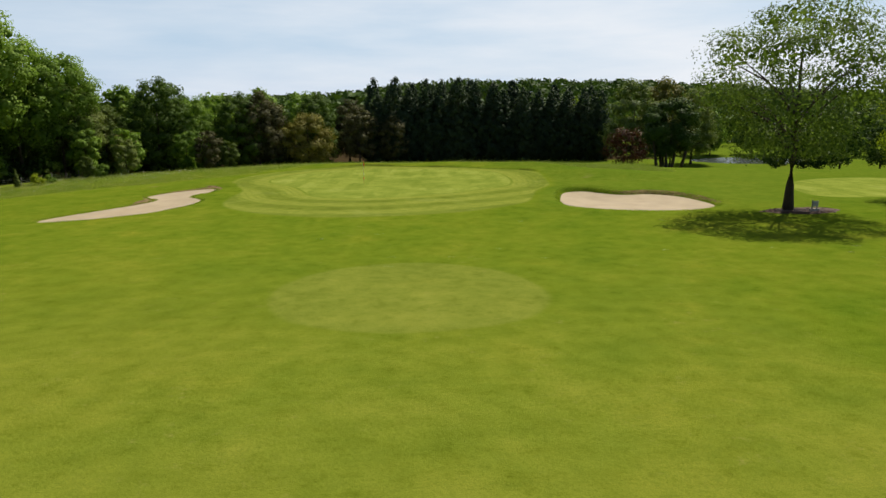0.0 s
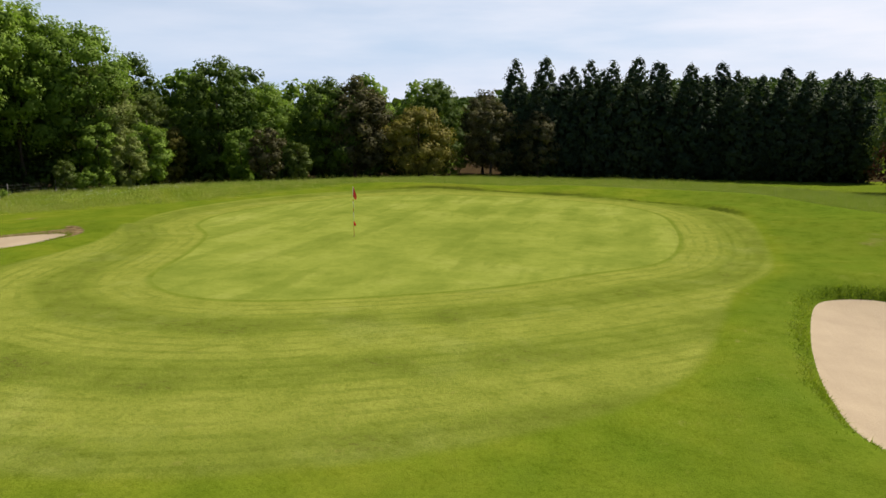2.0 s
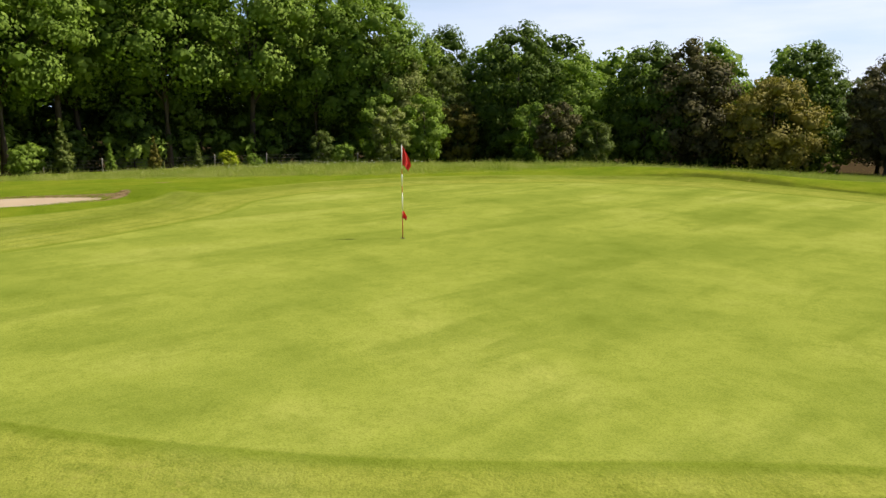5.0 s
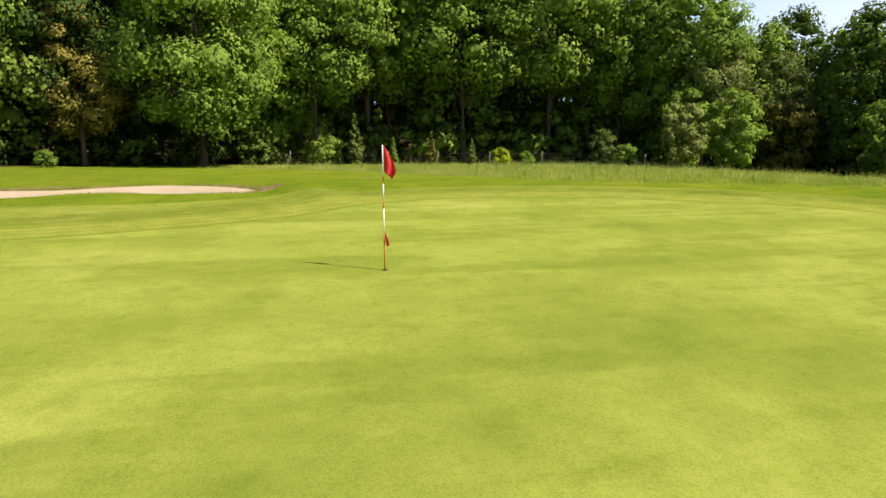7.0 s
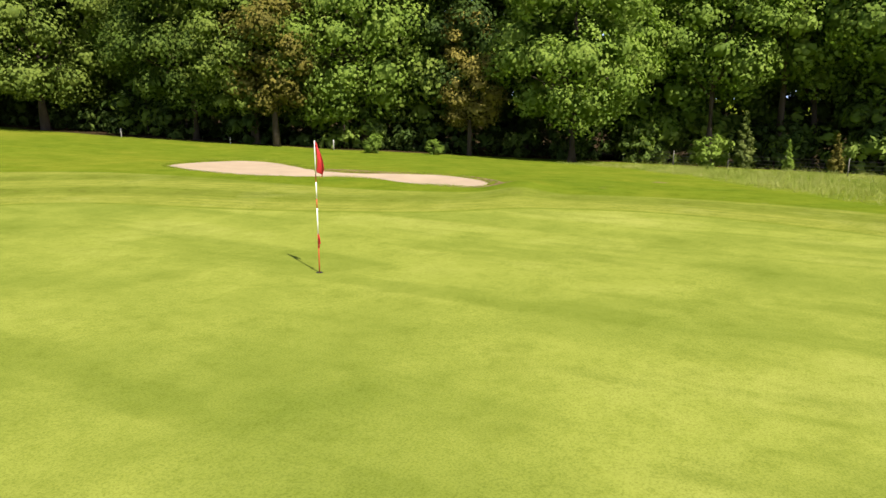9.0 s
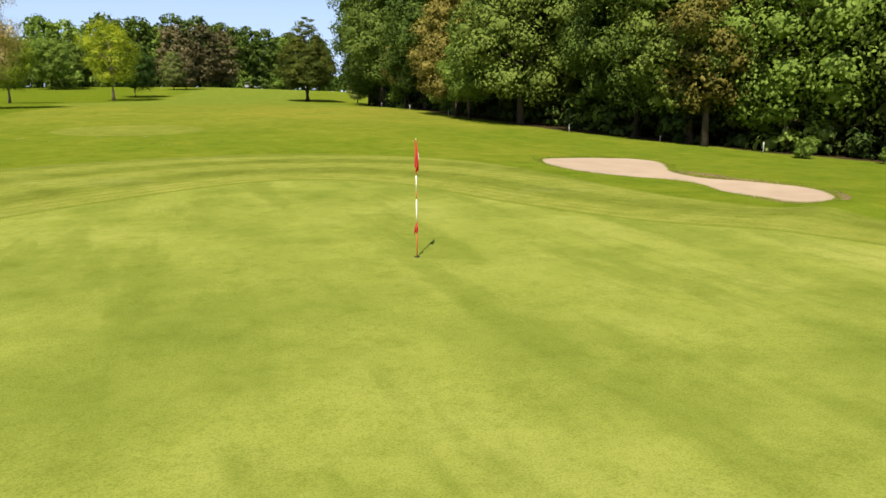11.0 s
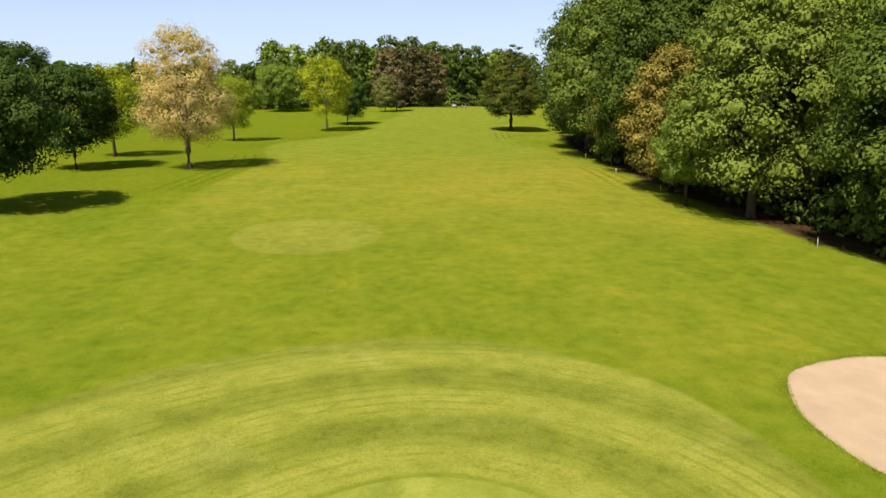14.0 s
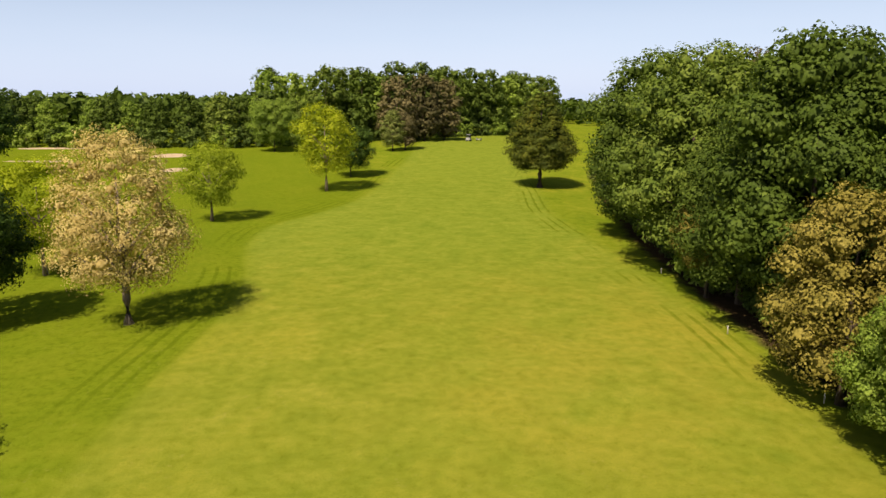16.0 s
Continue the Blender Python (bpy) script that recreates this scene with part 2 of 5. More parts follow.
    col = mix(n, l, calc(n, l, "MULTIPLY", calc(n, l, "MULTIPLY", lines, near), 0.7), col, (0.075, 0.11, 0.006))
    # the pale round patch of close-mown turf
    disc = ramp(n, l, mid, [(0.3, (0.170, 0.190, 0.030)), (0.7, (0.215, 0.228, 0.040))])
    col = mix(n, l, calc(n, l, "MULTIPLY", span(n, l, calc(n, l, "ADD", field("patch"), calc(n, l, "MULTIPLY", wob, 0.5)), 0.16, -0.18), 0.6), col, disc)
    # apron, mown in rings round the green
    ring = calc(n, l, "SINE", calc(n, l, "MULTIPLY", calc(n, l, "ADD", field("green"), calc(n, l, "MULTIPLY", wob, 1.2)), 1.9))
    ringf = calc(n, l, "MULTIPLY_ADD", span(n, l, ring, -0.8, 0.8), 0.34, calc(n, l, "MULTIPLY", mid, 0.72))
    apron = ramp(n, l, ringf, [(0.15, (0.112, 0.140, 0.018)), (0.45, (0.185, 0.214, 0.03)), (0.85, (0.262, 0.278, 0.048))])
    swath = calc(n, l, "SINE", calc(n, l, "MULTIPLY", calc(n, l, "ADD", field("green"), calc(n, l, "MULTIPLY", wob, 0.5)), 13.0))
    apron = mix(n, l, calc(n, l, "MULTIPLY", span(n, l, swath, 0.2, 0.9), calc(n, l, "MULTIPLY", span(n, l, mid, 0.4, 0.6), 0.32)), apron, (0.085, 0.12, 0.012))
    apron = mix(n, l, calc(n, l, "MULTIPLY", span(n, l, noise_node(n, l, 0.33, 6, 0.7, v), 0.52, 0.68), 0.35), apron, (0.265, 0.285, 0.07))
    apron = mix(n, l, calc(n, l, "MULTIPLY", span(n, l, tuft, 0.46, 0.74), 0.5), apron, (0.085, 0.120, 0.012))
    apron = mix(n, l, calc(n, l, "MULTIPLY", span(n, l, fine, 0.42, 0.75), 0.45), apron, (0.095, 0.13, 0.012))
    col = mix(n, l, span(n, l, calc(n, l, "ADD", field("apron"), calc(n, l, "MULTIPLY", wob, 0.4)), 0.2, -0.2), col, apron)
    # dark line at the apron's cut edge, the bank face's shade painted into it
    a = field("apron")
    brim = calc(n, l, "MULTIPLY", calc(n, l, "MULTIPLY", span(n, l, a, -0.05, 0.08), span(n, l, a, 0.42, 0.2)), calc(n, l, "MULTIPLY", span(n, l, xyz.outputs[1], 69.0, 72.0), span(n, l, xyz.outputs[0], -13.0, -9.0)))
    col = mix(n, l, calc(n, l, "MULTIPLY", brim, calc(n, l, "MULTIPLY_ADD", span(n, l, mid, 0.35, 0.6), 0.6, 0.1)), col, (0.045, 0.06, 0.010))
    # green, with faint mowing stripes
    stripe = calc(n, l, "SINE", calc(n, l, "MULTIPLY", calc(n, l, "ADD", xyz.outputs[0], calc(n, l, "MULTIPLY", mid, 0.5)), 2.2))
    sf = calc(n, l, "ADD", calc(n, l, "MULTIPLY", span(n, l, stripe, -0.6, 0.6), calc(n, l, "MULTIPLY", span(n, l, broad, 0.4, 0.62), 0.16)), calc(n, l, "MULTIPLY", noise_node(n, l, 0.28, 5, 0.6, v), 0.9))
    green = ramp(n, l, sf, [(0.24, (0.138, 0.176, 0.024)), (0.52, (0.222, 0.254, 0.042)), (0.80, (0.298, 0.314, 0.070))])
    green = mix(n, l, calc(n, l, "MULTIPLY", span(n, l, noise_node(n, l, 0.8, 5, 0.7, v), 0.5, 0.68), 0.34), green, (0.130, 0.162, 0.021))
    green = mix(n, l, calc(n, l, "MULTIPLY", span(n, l, noise_node(n, l, 0.55, 4, 0.6, v, (1.5, 0.3, 1)), 0.5, 0.64), 0.5), green, (0.128, 0.165, 0.021))
    green = mix(n, l, calc(n, l, "MULTIPLY", span(n, l, tuft, 0.5, 0.78), 0.3), green, (0.135, 0.17, 0.018))
    green = mix(n, l, calc(n, l, "MULTIPLY", span(n, l, fine, 0.42, 0.75), 0.38), green, (0.145, 0.18, 0.02))
    g = field("green")
    col = mix(n, l, span(n, l, g, 0.06, -0.06), col, green)
    lip = calc(n, l, "MULTIPLY", span(n, l, g, -0.02, 0.05), span(n, l, g, 0.35, 0.05))
    col = mix(n, l, calc(n, l, "MULTIPLY", lip, 0.45), col, (0.105, 0.15, 0.012))
    # leaf litter under the wood, bare earth at the bunker lips and in worn spots
    litter = ramp(n, l, fine, [(0.3, (0.022, 0.015, 0.008)), (0.6, (0.065, 0.044, 0.022)), (0.8, (0.035, 0.042, 0.010))])
    col = mix(n, l, span(n, l, calc(n, l, "ADD", calc(n, l, "ADD", field("wood"), 1.6), calc(n, l, "MULTIPLY", wob, 6)), 0.8, -0.8), col, litter)
    earth = ramp(n, l, noise_node(n, l, 5.0, 6, 0.75, v), [(0.35, (0.085, 0.052, 0.024)), (0.5, (0.20, 0.140, 0.068)), (0.68, (0.33, 0.25, 0.14))])
    col = mix(n, l, span(n, l, calc(n, l, "ADD", field("earth"), calc(n, l, "MULTIPLY", wob, 1.1)), 0.42, 0.58), col, earth)
    col = mix(n, l, calc(n, l, "MULTIPLY", span(n, l, grain, 0.4, 0.7), 0.5), col, mix(n, l, 1.0, col, (0.45, 0.5, 0.4), "MULTIPLY"))
    speck = noise_node(n, l, 1.7, 9, 0.82, v)
    col = mix(n, l, calc(n, l, "MULTIPLY_ADD", span(n, l, g, -0.3, 0.3), 0.45, 0.55), col, ramp(n, l, speck, [(0.34, (0.70, 0.74, 0.6)), (0.5, (1.0, 1.0, 1.0)), (0.66, (1.22, 1.16, 1.3))]), "MULTIPLY")
    fleck = calc(n, l, "MULTIPLY", span(n, l, noise_node(n, l, 2.3, 8, 0.78, v), 0.56, 0.70), calc(n, l, "MULTIPLY", span(n, l, noise_node(n, l, 0.3, 4, 0.6, v), 0.44, 0.6), span(n, l, g, 0.1, 0.6)))
    col = mix(n, l, calc(n, l, "MULTIPLY", fleck, 0.5), col, (0.235, 0.215, 0.055))
    scalp = calc(n, l, "MULTIPLY", span(n, l, noise_node(n, l, 6.0, 6, 0.75, v, (1.0, 1.6, 1)), 0.5, 0.66), calc(n, l, "MULTIPLY", span(n, l, ringf, 0.42, 0.26), calc(n, l, "MULTIPLY", span(n, l, field("apron"), 0.0, -0.6), span(n, l, g, 0.2, 0.9))))
    col = mix(n, l, calc(n, l, "MULTIPLY", scalp, 0.7), col, (0.085, 0.080, 0.020))
    l.new(col, p.inputs["Base Color"])
    p.inputs["Roughness"].default_value = 0.75
    p.inputs["Specular IOR Level"].default_value = 0.0
    soft = calc(n, l, "MULTIPLY", span(n, l, g, -0.2, 0.4), 0.8)
    hgt = calc(n, l, "ADD", calc(n, l, "MULTIPLY", calc(n, l, "ADD", fine, calc(n, l, "MULTIPLY", grain, 0.5)), calc(n, l, "ADD", soft, 0.25)), calc(n, l, "MULTIPLY", mid, 0.6))
    bump(n, l, hgt, 0.5, 0.06, p)
    return m


def sand_material():
    m, n, l, p = material("sand")
    v = n.new("ShaderNodeTexCoord").outputs["Object"]
    a, b = noise_node(n, l, 0.7, 5, 0.6, v), noise_node(n, l, 14, 5, 0.7, v)
    col = ramp(n, l, a, [(0.3, (0.315, 0.237, 0.150)), (0.7, (0.42, 0.323, 0.207))])
    l.new(mix(n, l, calc(n, l, "MULTIPLY", b, 0.5), col, (0.33, 0.25, 0.17)), p.inputs["Base Color"])
    p.inputs["Roughness"].default_value = 0.95
    rake = noise_node(n, l, 6, 3, 0.5, v, (1, 0.15, 1))
    bump(n, l, calc(n, l, "ADD", rake, b), 0.4, 0.03, p)
    return m


GRASS, SAND = ground_material(), sand_material()


# ---- land ----
# the lie of the land: height along y, falling to the wood in the west and to the pond in the north-east
PROFILE = [(-700, 10), (-420, 9.0), (-200, 7.4), (-160, 6.8), (-140, 5.7), (-85, 2.8), (-40, 2.35), (-10, 2.1), (5, 1.6), (21, 0.9),
           (40, 0.40), (55, 0.07), (68, -0.06), (78, -0.1), (88, -0.75), (100, -1.9), (116, -3.1), (140, -4.2), (170, -5.0), (230, -6.0), (3000, -6.0)]
KNOLLS = [(-11, 79, 5.5, 2.2, -8, 0.35), (1.0, 80, 7, 2.0, 0, 0.45), (10.5, 76.5, 5, 2.2, -38, 0.6), (16, 67, 6, 5, -25, 0.6), (13, 57.5, 4, 2.0, 0, 0.25),
          (-3, 46, 16, 5, 0, 0.12), (-18.4, 58.9, 2.6, 0.8, 15, 0.24)]


def profile(y):
    return np.interp(y, [p[0] for p in PROFILE], [p[1] for p in PROFILE])


def bell(x, y, cx, cy, rx, ry, turn=0.0):
    c, s = math.cos(math.radians(turn)), math.sin(math.radians(turn))
    u, v = ((x - cx) * c + (y - cy) * s) / rx, (-(x - cx) * s + (y - cy) * c) / ry
    return np.exp(-(u * u + v * v))


def land(x, y):
    """Height of the ground before the bunkers are cut, for numbers or arrays."""
    z = (profile(y - 6) + 2 * profile(y - 2) + 2 * profile(y + 2) + profile(y + 6)) / 6
    z = z - 0.065 * np.log1p(np.exp(np.clip((-19 - x) / 2, -30, 30))) * 2 * (0.5 + 0.5 / (1 + np.exp(-(y - 40) / 12)))
    z = z + 0.02 * np.log1p(np.exp(np.clip((x - 12) / 3, -30, 12))) * 3 * np.exp(-((y - 30) / 30) ** 2)
    z = z - 1.3 * bell(x, y, 46, 100, 24, 20) - 0.25 * bell(x, y, -24, 42, 8, 9)
    for cx, cy, rx, ry, turn, up in KNOLLS:
        z = z + up * bell(x, y, cx, cy, rx, ry, turn)
    return z


# ---- building helpers ----
def mesh_of(name, verts, faces, mat, smooth=False, normals=None):
    me = bpy.data.meshes.new(name)
    verts, faces = np.asarray(verts, np.float32), np.asarray(faces, np.int32)
    me.vertices.add(len(verts))
    me.vertices.foreach_set("co", verts.ravel())
    k = faces.shape[1]
    me.loops.add(faces.size)
    me.loops.foreach_set("vertex_index", faces.ravel())
    me.polygons.add(len(faces))
    me.polygons.foreach_set("loop_start", np.arange(len(faces), dtype=np.int32) * k)
    me.polygons.foreach_set("loop_total", np.full(len(faces), k, np.int32))
    me.update(calc_edges=True)
    me.validate()
    if smooth:
        me.polygons.foreach_set("use_smooth", np.ones(len(faces), bool))
    if normals is not None:
        me.normals_split_custom_set_from_vertices(normals.astype(float).tolist())
    me.materials.append(mat)
    return me


def part(name, bm, mat, parent=None, label=""):
    """Links a bmesh or a mesh as one object, under a thing or a part."""
    if isinstance(bm, bpy.types.Mesh):
        me = bm
    else:
        me = bpy.data.meshes.new(name)
        bmesh.ops.recalc_face_normals(bm, faces=bm.faces)
        bm.to_mesh(me)
        bm.free()
        me.materials.append(mat)
    ob = new(name, me)
    if parent is not None:
        ob.parent = parent
    if label:
        tagged(ob, label)
    return ob


def empty(name, x, y, z, turn=0.0, size=1.0):
    ob = new(name)
    ob.matrix_world = pose(x, y, z, 0, 0, turn) @ Matrix.Diagonal((size, size, size, 1))
    return ob


def tube(bm, points, radii, sides=7):
    """A tapered round limb along a line of points."""
    rings = []
    for k, pt in enumerate(points):
        pt = Vector(pt)
        a, b = Vector(points[max(k - 1, 0)]), Vector(points[min(k + 1, len(points) - 1)])
        q = (b - a).to_track_quat("Z", "Y")
        rings.append([bm.verts.new(pt + q @ Vector((radii[k] * math.cos(u), radii[k] * math.sin(u), 0))) for u in (2 * math.pi * i / sides for i in range(sides))])
    for lo, hi in zip(rings, rings[1:]):
        for i in range(sides):
            f = bm.faces.new((lo[i], lo[(i + 1) % sides], hi[(i + 1) % sides], hi[i]))
            f.smooth = True
    bm.faces.new(rings[-1])
    bm.faces.new(list(reversed(rings[0])))


def box(bm, size, at, turn=0.0, bevel=0.0):
    g = bmesh.ops.create_cube(bm, size=1, matrix=pose(*at, 0, 0, turn) @ Matrix.Diagonal((*size, 1)))
    if bevel:
        bmesh.ops.bevel(bm, geom=list({e for v in g["verts"] for e in v.link_edges}), offset=bevel, segments=2, affect="EDGES")


def closed_curve(points, steps=8):
    """A smooth closed line through points."""
    pts, out = np.asarray(points, float), []
    for i in range(len(pts)):
        p0, p1, p2, p3 = (pts[(i + k) % len(pts)] for k in (-1, 0, 1, 2))
        for t in np.arange(steps) / steps:
            out.append(0.5 * (2 * p1 + (p2 - p0) * t + (2 * p0 - 5 * p1 + 4 * p2 - p3) * t * t + (3 * p1 - p0 - 3 * p2 + p3) * t ** 3))
    return np.array(out)


def signed_distance(x, y, line):
    """Metres from a closed line, negative inside."""
    best, inside = np.full(x.shape, 1e9), np.zeros(x.shape, bool)
    for (ax, ay), (bx, by) in zip(line, np.roll(line, -1, axis=0)):
        dx, dy = bx - ax, by - ay
        t = np.clip(((x - ax) * dx + (y - ay) * dy) / (dx * dx + dy * dy + 1e-12), 0, 1)
        best = np.minimum(best, np.hypot(x - ax - t * dx, y - ay - t * dy))
        cross = ((ay > y) != (by > y))
        inside ^= cross & (x < (bx - ax) * (y - ay) / (by - ay + 1e-12) + ax)
    return np.where(inside, -best, best)


# ---- the ground ----
GREEN = closed_curve([(-7.5, 49.5), (-5.3, 49.2), (-2.6, 50.4), (0.8, 52.9), (3.4, 55.7), (5.6, 58.2), (6.4, 62), (6.3, 66.5), (5.6, 70.3), (3.2, 73.6), (-1.5, 75.2),
                      (-7, 75.0), (-11, 73.2), (-14, 69), (-15.3, 64.5), (-14.6, 61), (-12.4, 58.4), (-10.8, 55.0), (-9.4, 51.2)])
APRON = closed_curve([(-7.3, 39.8), (-3.4, 40.0), (0, 41), (3.4, 43.2), (5.9, 46.3), (7.0, 50.5), (7.7, 54.4), (9.2, 58), (9.7, 64), (9.5, 70), (7.6, 73.4), (5, 75.2), (2, 76.4), (-2, 77.1), (-8, 77.2),
                      (-14, 75), (-18, 69), (-18.8, 63.5), (-17, 58.6), (-15.6, 55), (-15.2, 50), (-14, 45), (-11, 41.6)])
FAIRWAY = closed_curve([(-22.5, 20), (-17, 29), (-6, 33), (5, 32), (9.5, 27), (10, 20), (9.5, 5), (8.0, -7), (7.3, -15), (8.2, -24), (10.4, -38), (9.4, -49), (4.6, -58), (-1.2, -73), (-7.5, -107), (-16, -145),
                        (-30, -185), (-60, -215), (-66, -205), (-48, -160), (-38, -125), (-30, -100), (-27.5, -80), (-24.5, -57), (-25, -30), (-25.2, -12), (-24.4, 5)])
PATCH = closed_curve([(-0.8, 26.5), (2.4, 25), (3.8, 21.3), (2.5, 18), (-1.2, 16.8), (-4.2, 18.2), (-5.3, 21.6), (-4, 25)])
GREEN_EAST = closed_curve([(27, 49), (31, 47.5), (37, 50), (42, 56), (40, 63), (34, 62.5), (29, 57.5)])
BUNKER_EAST = closed_curve([(9.7, 54.6), (10.5, 55.5), (11.8, 55.6), (12.8, 54.8), (13.9, 53.9), (15.0, 53.7), (16.2, 54.0), (17.5, 53.3), (18.5, 51.5), (18.9, 49.0), (18.9, 46.5), (18.2, 44.5), (16.6, 42.9),
                            (14.8, 42.3), (12.8, 42.5), (11.0, 43.0), (9.6, 43.8), (8.7, 45.0), (8.5, 46.6), (8.6, 48.7), (9.0, 51.5)])
BUNKER_WEST = closed_curve([(-16.9, 47.0), (-17.5, 45.0), (-18.6, 43.3), (-20.4, 42.3), (-22.4, 41.7), (-24.3, 41.7), (-25.0, 42.7), (-24.4, 44.4), (-23.3, 46.0), (-21.9, 47.8), (-21.0, 49.4), (-20.9, 51.0),
                            (-21.9, 52.2), (-22.6, 53.4), (-22.3, 54.8), (-21.4, 56.0), (-20.3, 56.9), (-19.2, 57.4), (-18.4, 57.1), (-18.2, 56.0), (-18.3, 54.8), (-18.8, 53.2), (-18.7, 51.9), (-17.7, 50.6), (-17.0, 49.2)])
BUNKER_SOUTH = closed_curve([(36, -108), (40, -107), (41.5, -110), (39, -113), (35.5, -112)])
BUNKER_FAR = closed_curve([(42, -131), (48, -130), (50, -134), (46, -138), (42, -136)])
POND = closed_curve([(48.5, 133), (54, 128), (66, 128), (76, 136), (68, 146), (56, 145), (49.5, 140)])
WOOD = closed_curve([(-60, -82), (-42, -80), (-37, -60), (-32.5, -40), (-30, -20), (-29, -5), (-29, 10), (-30.5, 25), (-33.5, 36), (-38, 45), (-45, 54), (-49, 64), (-48, 78), (-45, 88),
                     (-38, 98), (-28, 106), (-17, 118), (-10, 121), (32, 130), (40, 150), (-20, 260), (-260, 240), (-300, -60), (-200, -110)])
BUNKER_LONG = closed_curve([(64, -124.5), (70, -123.5), (80, -125.5), (78, -127), (68, -126.2)])
BUNKER_EDGE = closed_curve([(70, -149), (78, -148), (88, -150), (84, -152), (74, -151.5)])
BUNKERS = [(BUNKER_EAST, 0.32, 0.30), (BUNKER_WEST, 0.06, 0.14), (BUNKER_SOUTH, 0.12, 0.1), (BUNKER_FAR, 0.12, 0.1), (BUNKER_LONG, 0.12, 0.1), (BUNKER_EDGE, 0.12, 0.1)]


def sand_level(x, y, line, lip, bowl):
    d = -signed_distance(x, y, line)
    return land(x, y) - lip * 0.8 - bowl * np.clip(d / 2.5, 0, 1) ** 0.9


def back_bank(x, y):
    """The low unmown bank behind the apron, steep towards the green."""
    d = signed_distance(np.atleast_1d(x).astype(float), np.atleast_1d(y).astype(float), APRON)
    d = d if np.ndim(x) else d[0]
    k = np.clip(d / 0.5, 0, 1)
    side = np.clip((y - 69.0) / 2.5, 0, 1) * np.clip((x + 14) / 4, 0, 1)
    return 0.26 * k * k * (3 - 2 * k) * np.exp(-np.clip(d - 0.5, 0, None) / 1.5) * side * (0.75 + 0.35 * np.sin(x * 0.75 + 0.6))


def surface(x, y):
    z = land(x, y)
    if np.ndim(x) or (-20 < x < 20 and 65 < y < 90):
        z = z + back_bank(x, y)
    for line, lip, bowl in BUNKERS:
        if np.ndim(x) == 0 and abs(line[:, 0].mean() - x) > 20:
            continue
        d = -signed_distance(np.atleast_1d(x).astype(float), np.atleast_1d(y).astype(float), line)
        d = d if np.ndim(x) else d[0]
        k = np.clip((d + 0.28) / 0.7, 0, 1)
        z = z - k * k * (3 - 2 * k) * (lip + 0.10) - bowl * np.clip((d - 0.2) / 2.5, 0, 1) ** 0.8
        z = z + 0.15 * lip * np.exp(-((d + 1.1) / 0.6) ** 2)
    d = -signed_distance(np.atleast_1d(x).astype(float), np.atleast_1d(y).astype(float), POND)
    d = d if np.ndim(x) else d[0]
    return z * (1 - np.clip((d + 8) / 8, 0, 1)) + (-4.6 - 0.6 * np.clip(d / 2, -0.5, 1)) * np.clip((d + 8) / 8, 0, 1)


def axis(stops):
    out = []
    for (a, step), (b, _) in zip(stops, stops[1:]):
        out.extend(np.arange(a, b - 1e-6, step))
    return np.array(out + [stops[-1][0]])


gx = axis([(-2600, 400), (-1000, 120), (-400, 40), (-160, 12), (-64, 1.5), (-34, 0.45), (-26, 0.27), (-16, 0.45), (8, 0.27), (20, 0.5), (24, 0.8), (46, 1.5), (82, 12), (160, 40), (400, 120), (1000, 400), (2600, 1)])
gy = axis([(-2600, 400), (-1000, 120), (-400, 20), (-220, 3), (-150, 1.2), (10, 0.5), (42.5, 0.27), (58.5, 0.45), (84, 1.4), (150, 12), (246, 40), (1006, 120), (1606, 400), (3006, 1)])
GX, GY = np.meshgrid(gx, gy)
GZ = surface(GX, GY)
# the wooded ridge in the north
GZ += 20 * np.exp(-((GY - 640) / 150) ** 2) * np.exp(-((GX - 80) / 300) ** 2)
nx, ny = len(gx), len(gy)
idx = np.arange(nx * ny).reshape(ny, nx)
quads = np.stack([idx[:-1, :-1], idx[:-1, 1:], idx[1:, 1:], idx[1:, :-1]], -1).reshape(-1, 4)
ground_mesh = mesh_of("ground", np.stack([GX, GY, GZ], -1).reshape(-1, 3), quads, GRASS, True)
lip_west = np.minimum(np.abs(signed_distance(GX, GY, BUNKER_WEST) - 0.2), np.abs(signed_distance(GX, GY, BUNKER_EAST) - 0.12))
lip_side = np.clip(0.25 + bell(GX, GY, -19.5, 57.5, 2.5, 1.8) + bell(GX, GY, -21.0, 52.0, 1.6, 4.0) + bell(GX, GY, 17.5, 54.5, 3.5, 2.0) + 0.6 * bell(GX, GY, 19, 50, 1.5, 4) + 0.2 * bell(GX, GY, 8.6, 47, 1, 4), 0, 1)
worn = 0.7 * bell(GX, GY, -18.8, 57.9, 1.5, 0.45, -25) + 0.8 * bell(GX, GY, -21.6, 50.2, 0.6, 2.4, 5) + 0.55 * bell(GX, GY, -20.6, 60.9, 2.2, 0.5, 10) + 0.5 * bell(GX, GY, -25.5, 61.8, 1.6, 0.7, 0) + 0.44 * bell(GX, GY, 14.0, 63.0, 2.6, 4.5)
FIELDS = {"green": np.minimum(signed_distance(GX, GY, GREEN), signed_distance(GX, GY, GREEN_EAST)), "apron": signed_distance(GX, GY, APRON),
          "fairway": signed_distance(GX, GY, FAIRWAY), "patch": signed_distance(GX, GY, PATCH), "wood": signed_distance(GX, GY, WOOD),
          "earth": np.maximum(np.clip(1.1 - lip_west / 0.42, 0, 1) * lip_side, worn)}
for key, values in FIELDS.items():
    ground_mesh.attributes.new(key, "FLOAT", "POINT").data.foreach_set("value", values.ravel().astype(np.float32))
ground = tagged(part("ground", ground_mesh, GRASS), "mown golf turf with green, apron, fairway and rough", "grass", kind="structure")


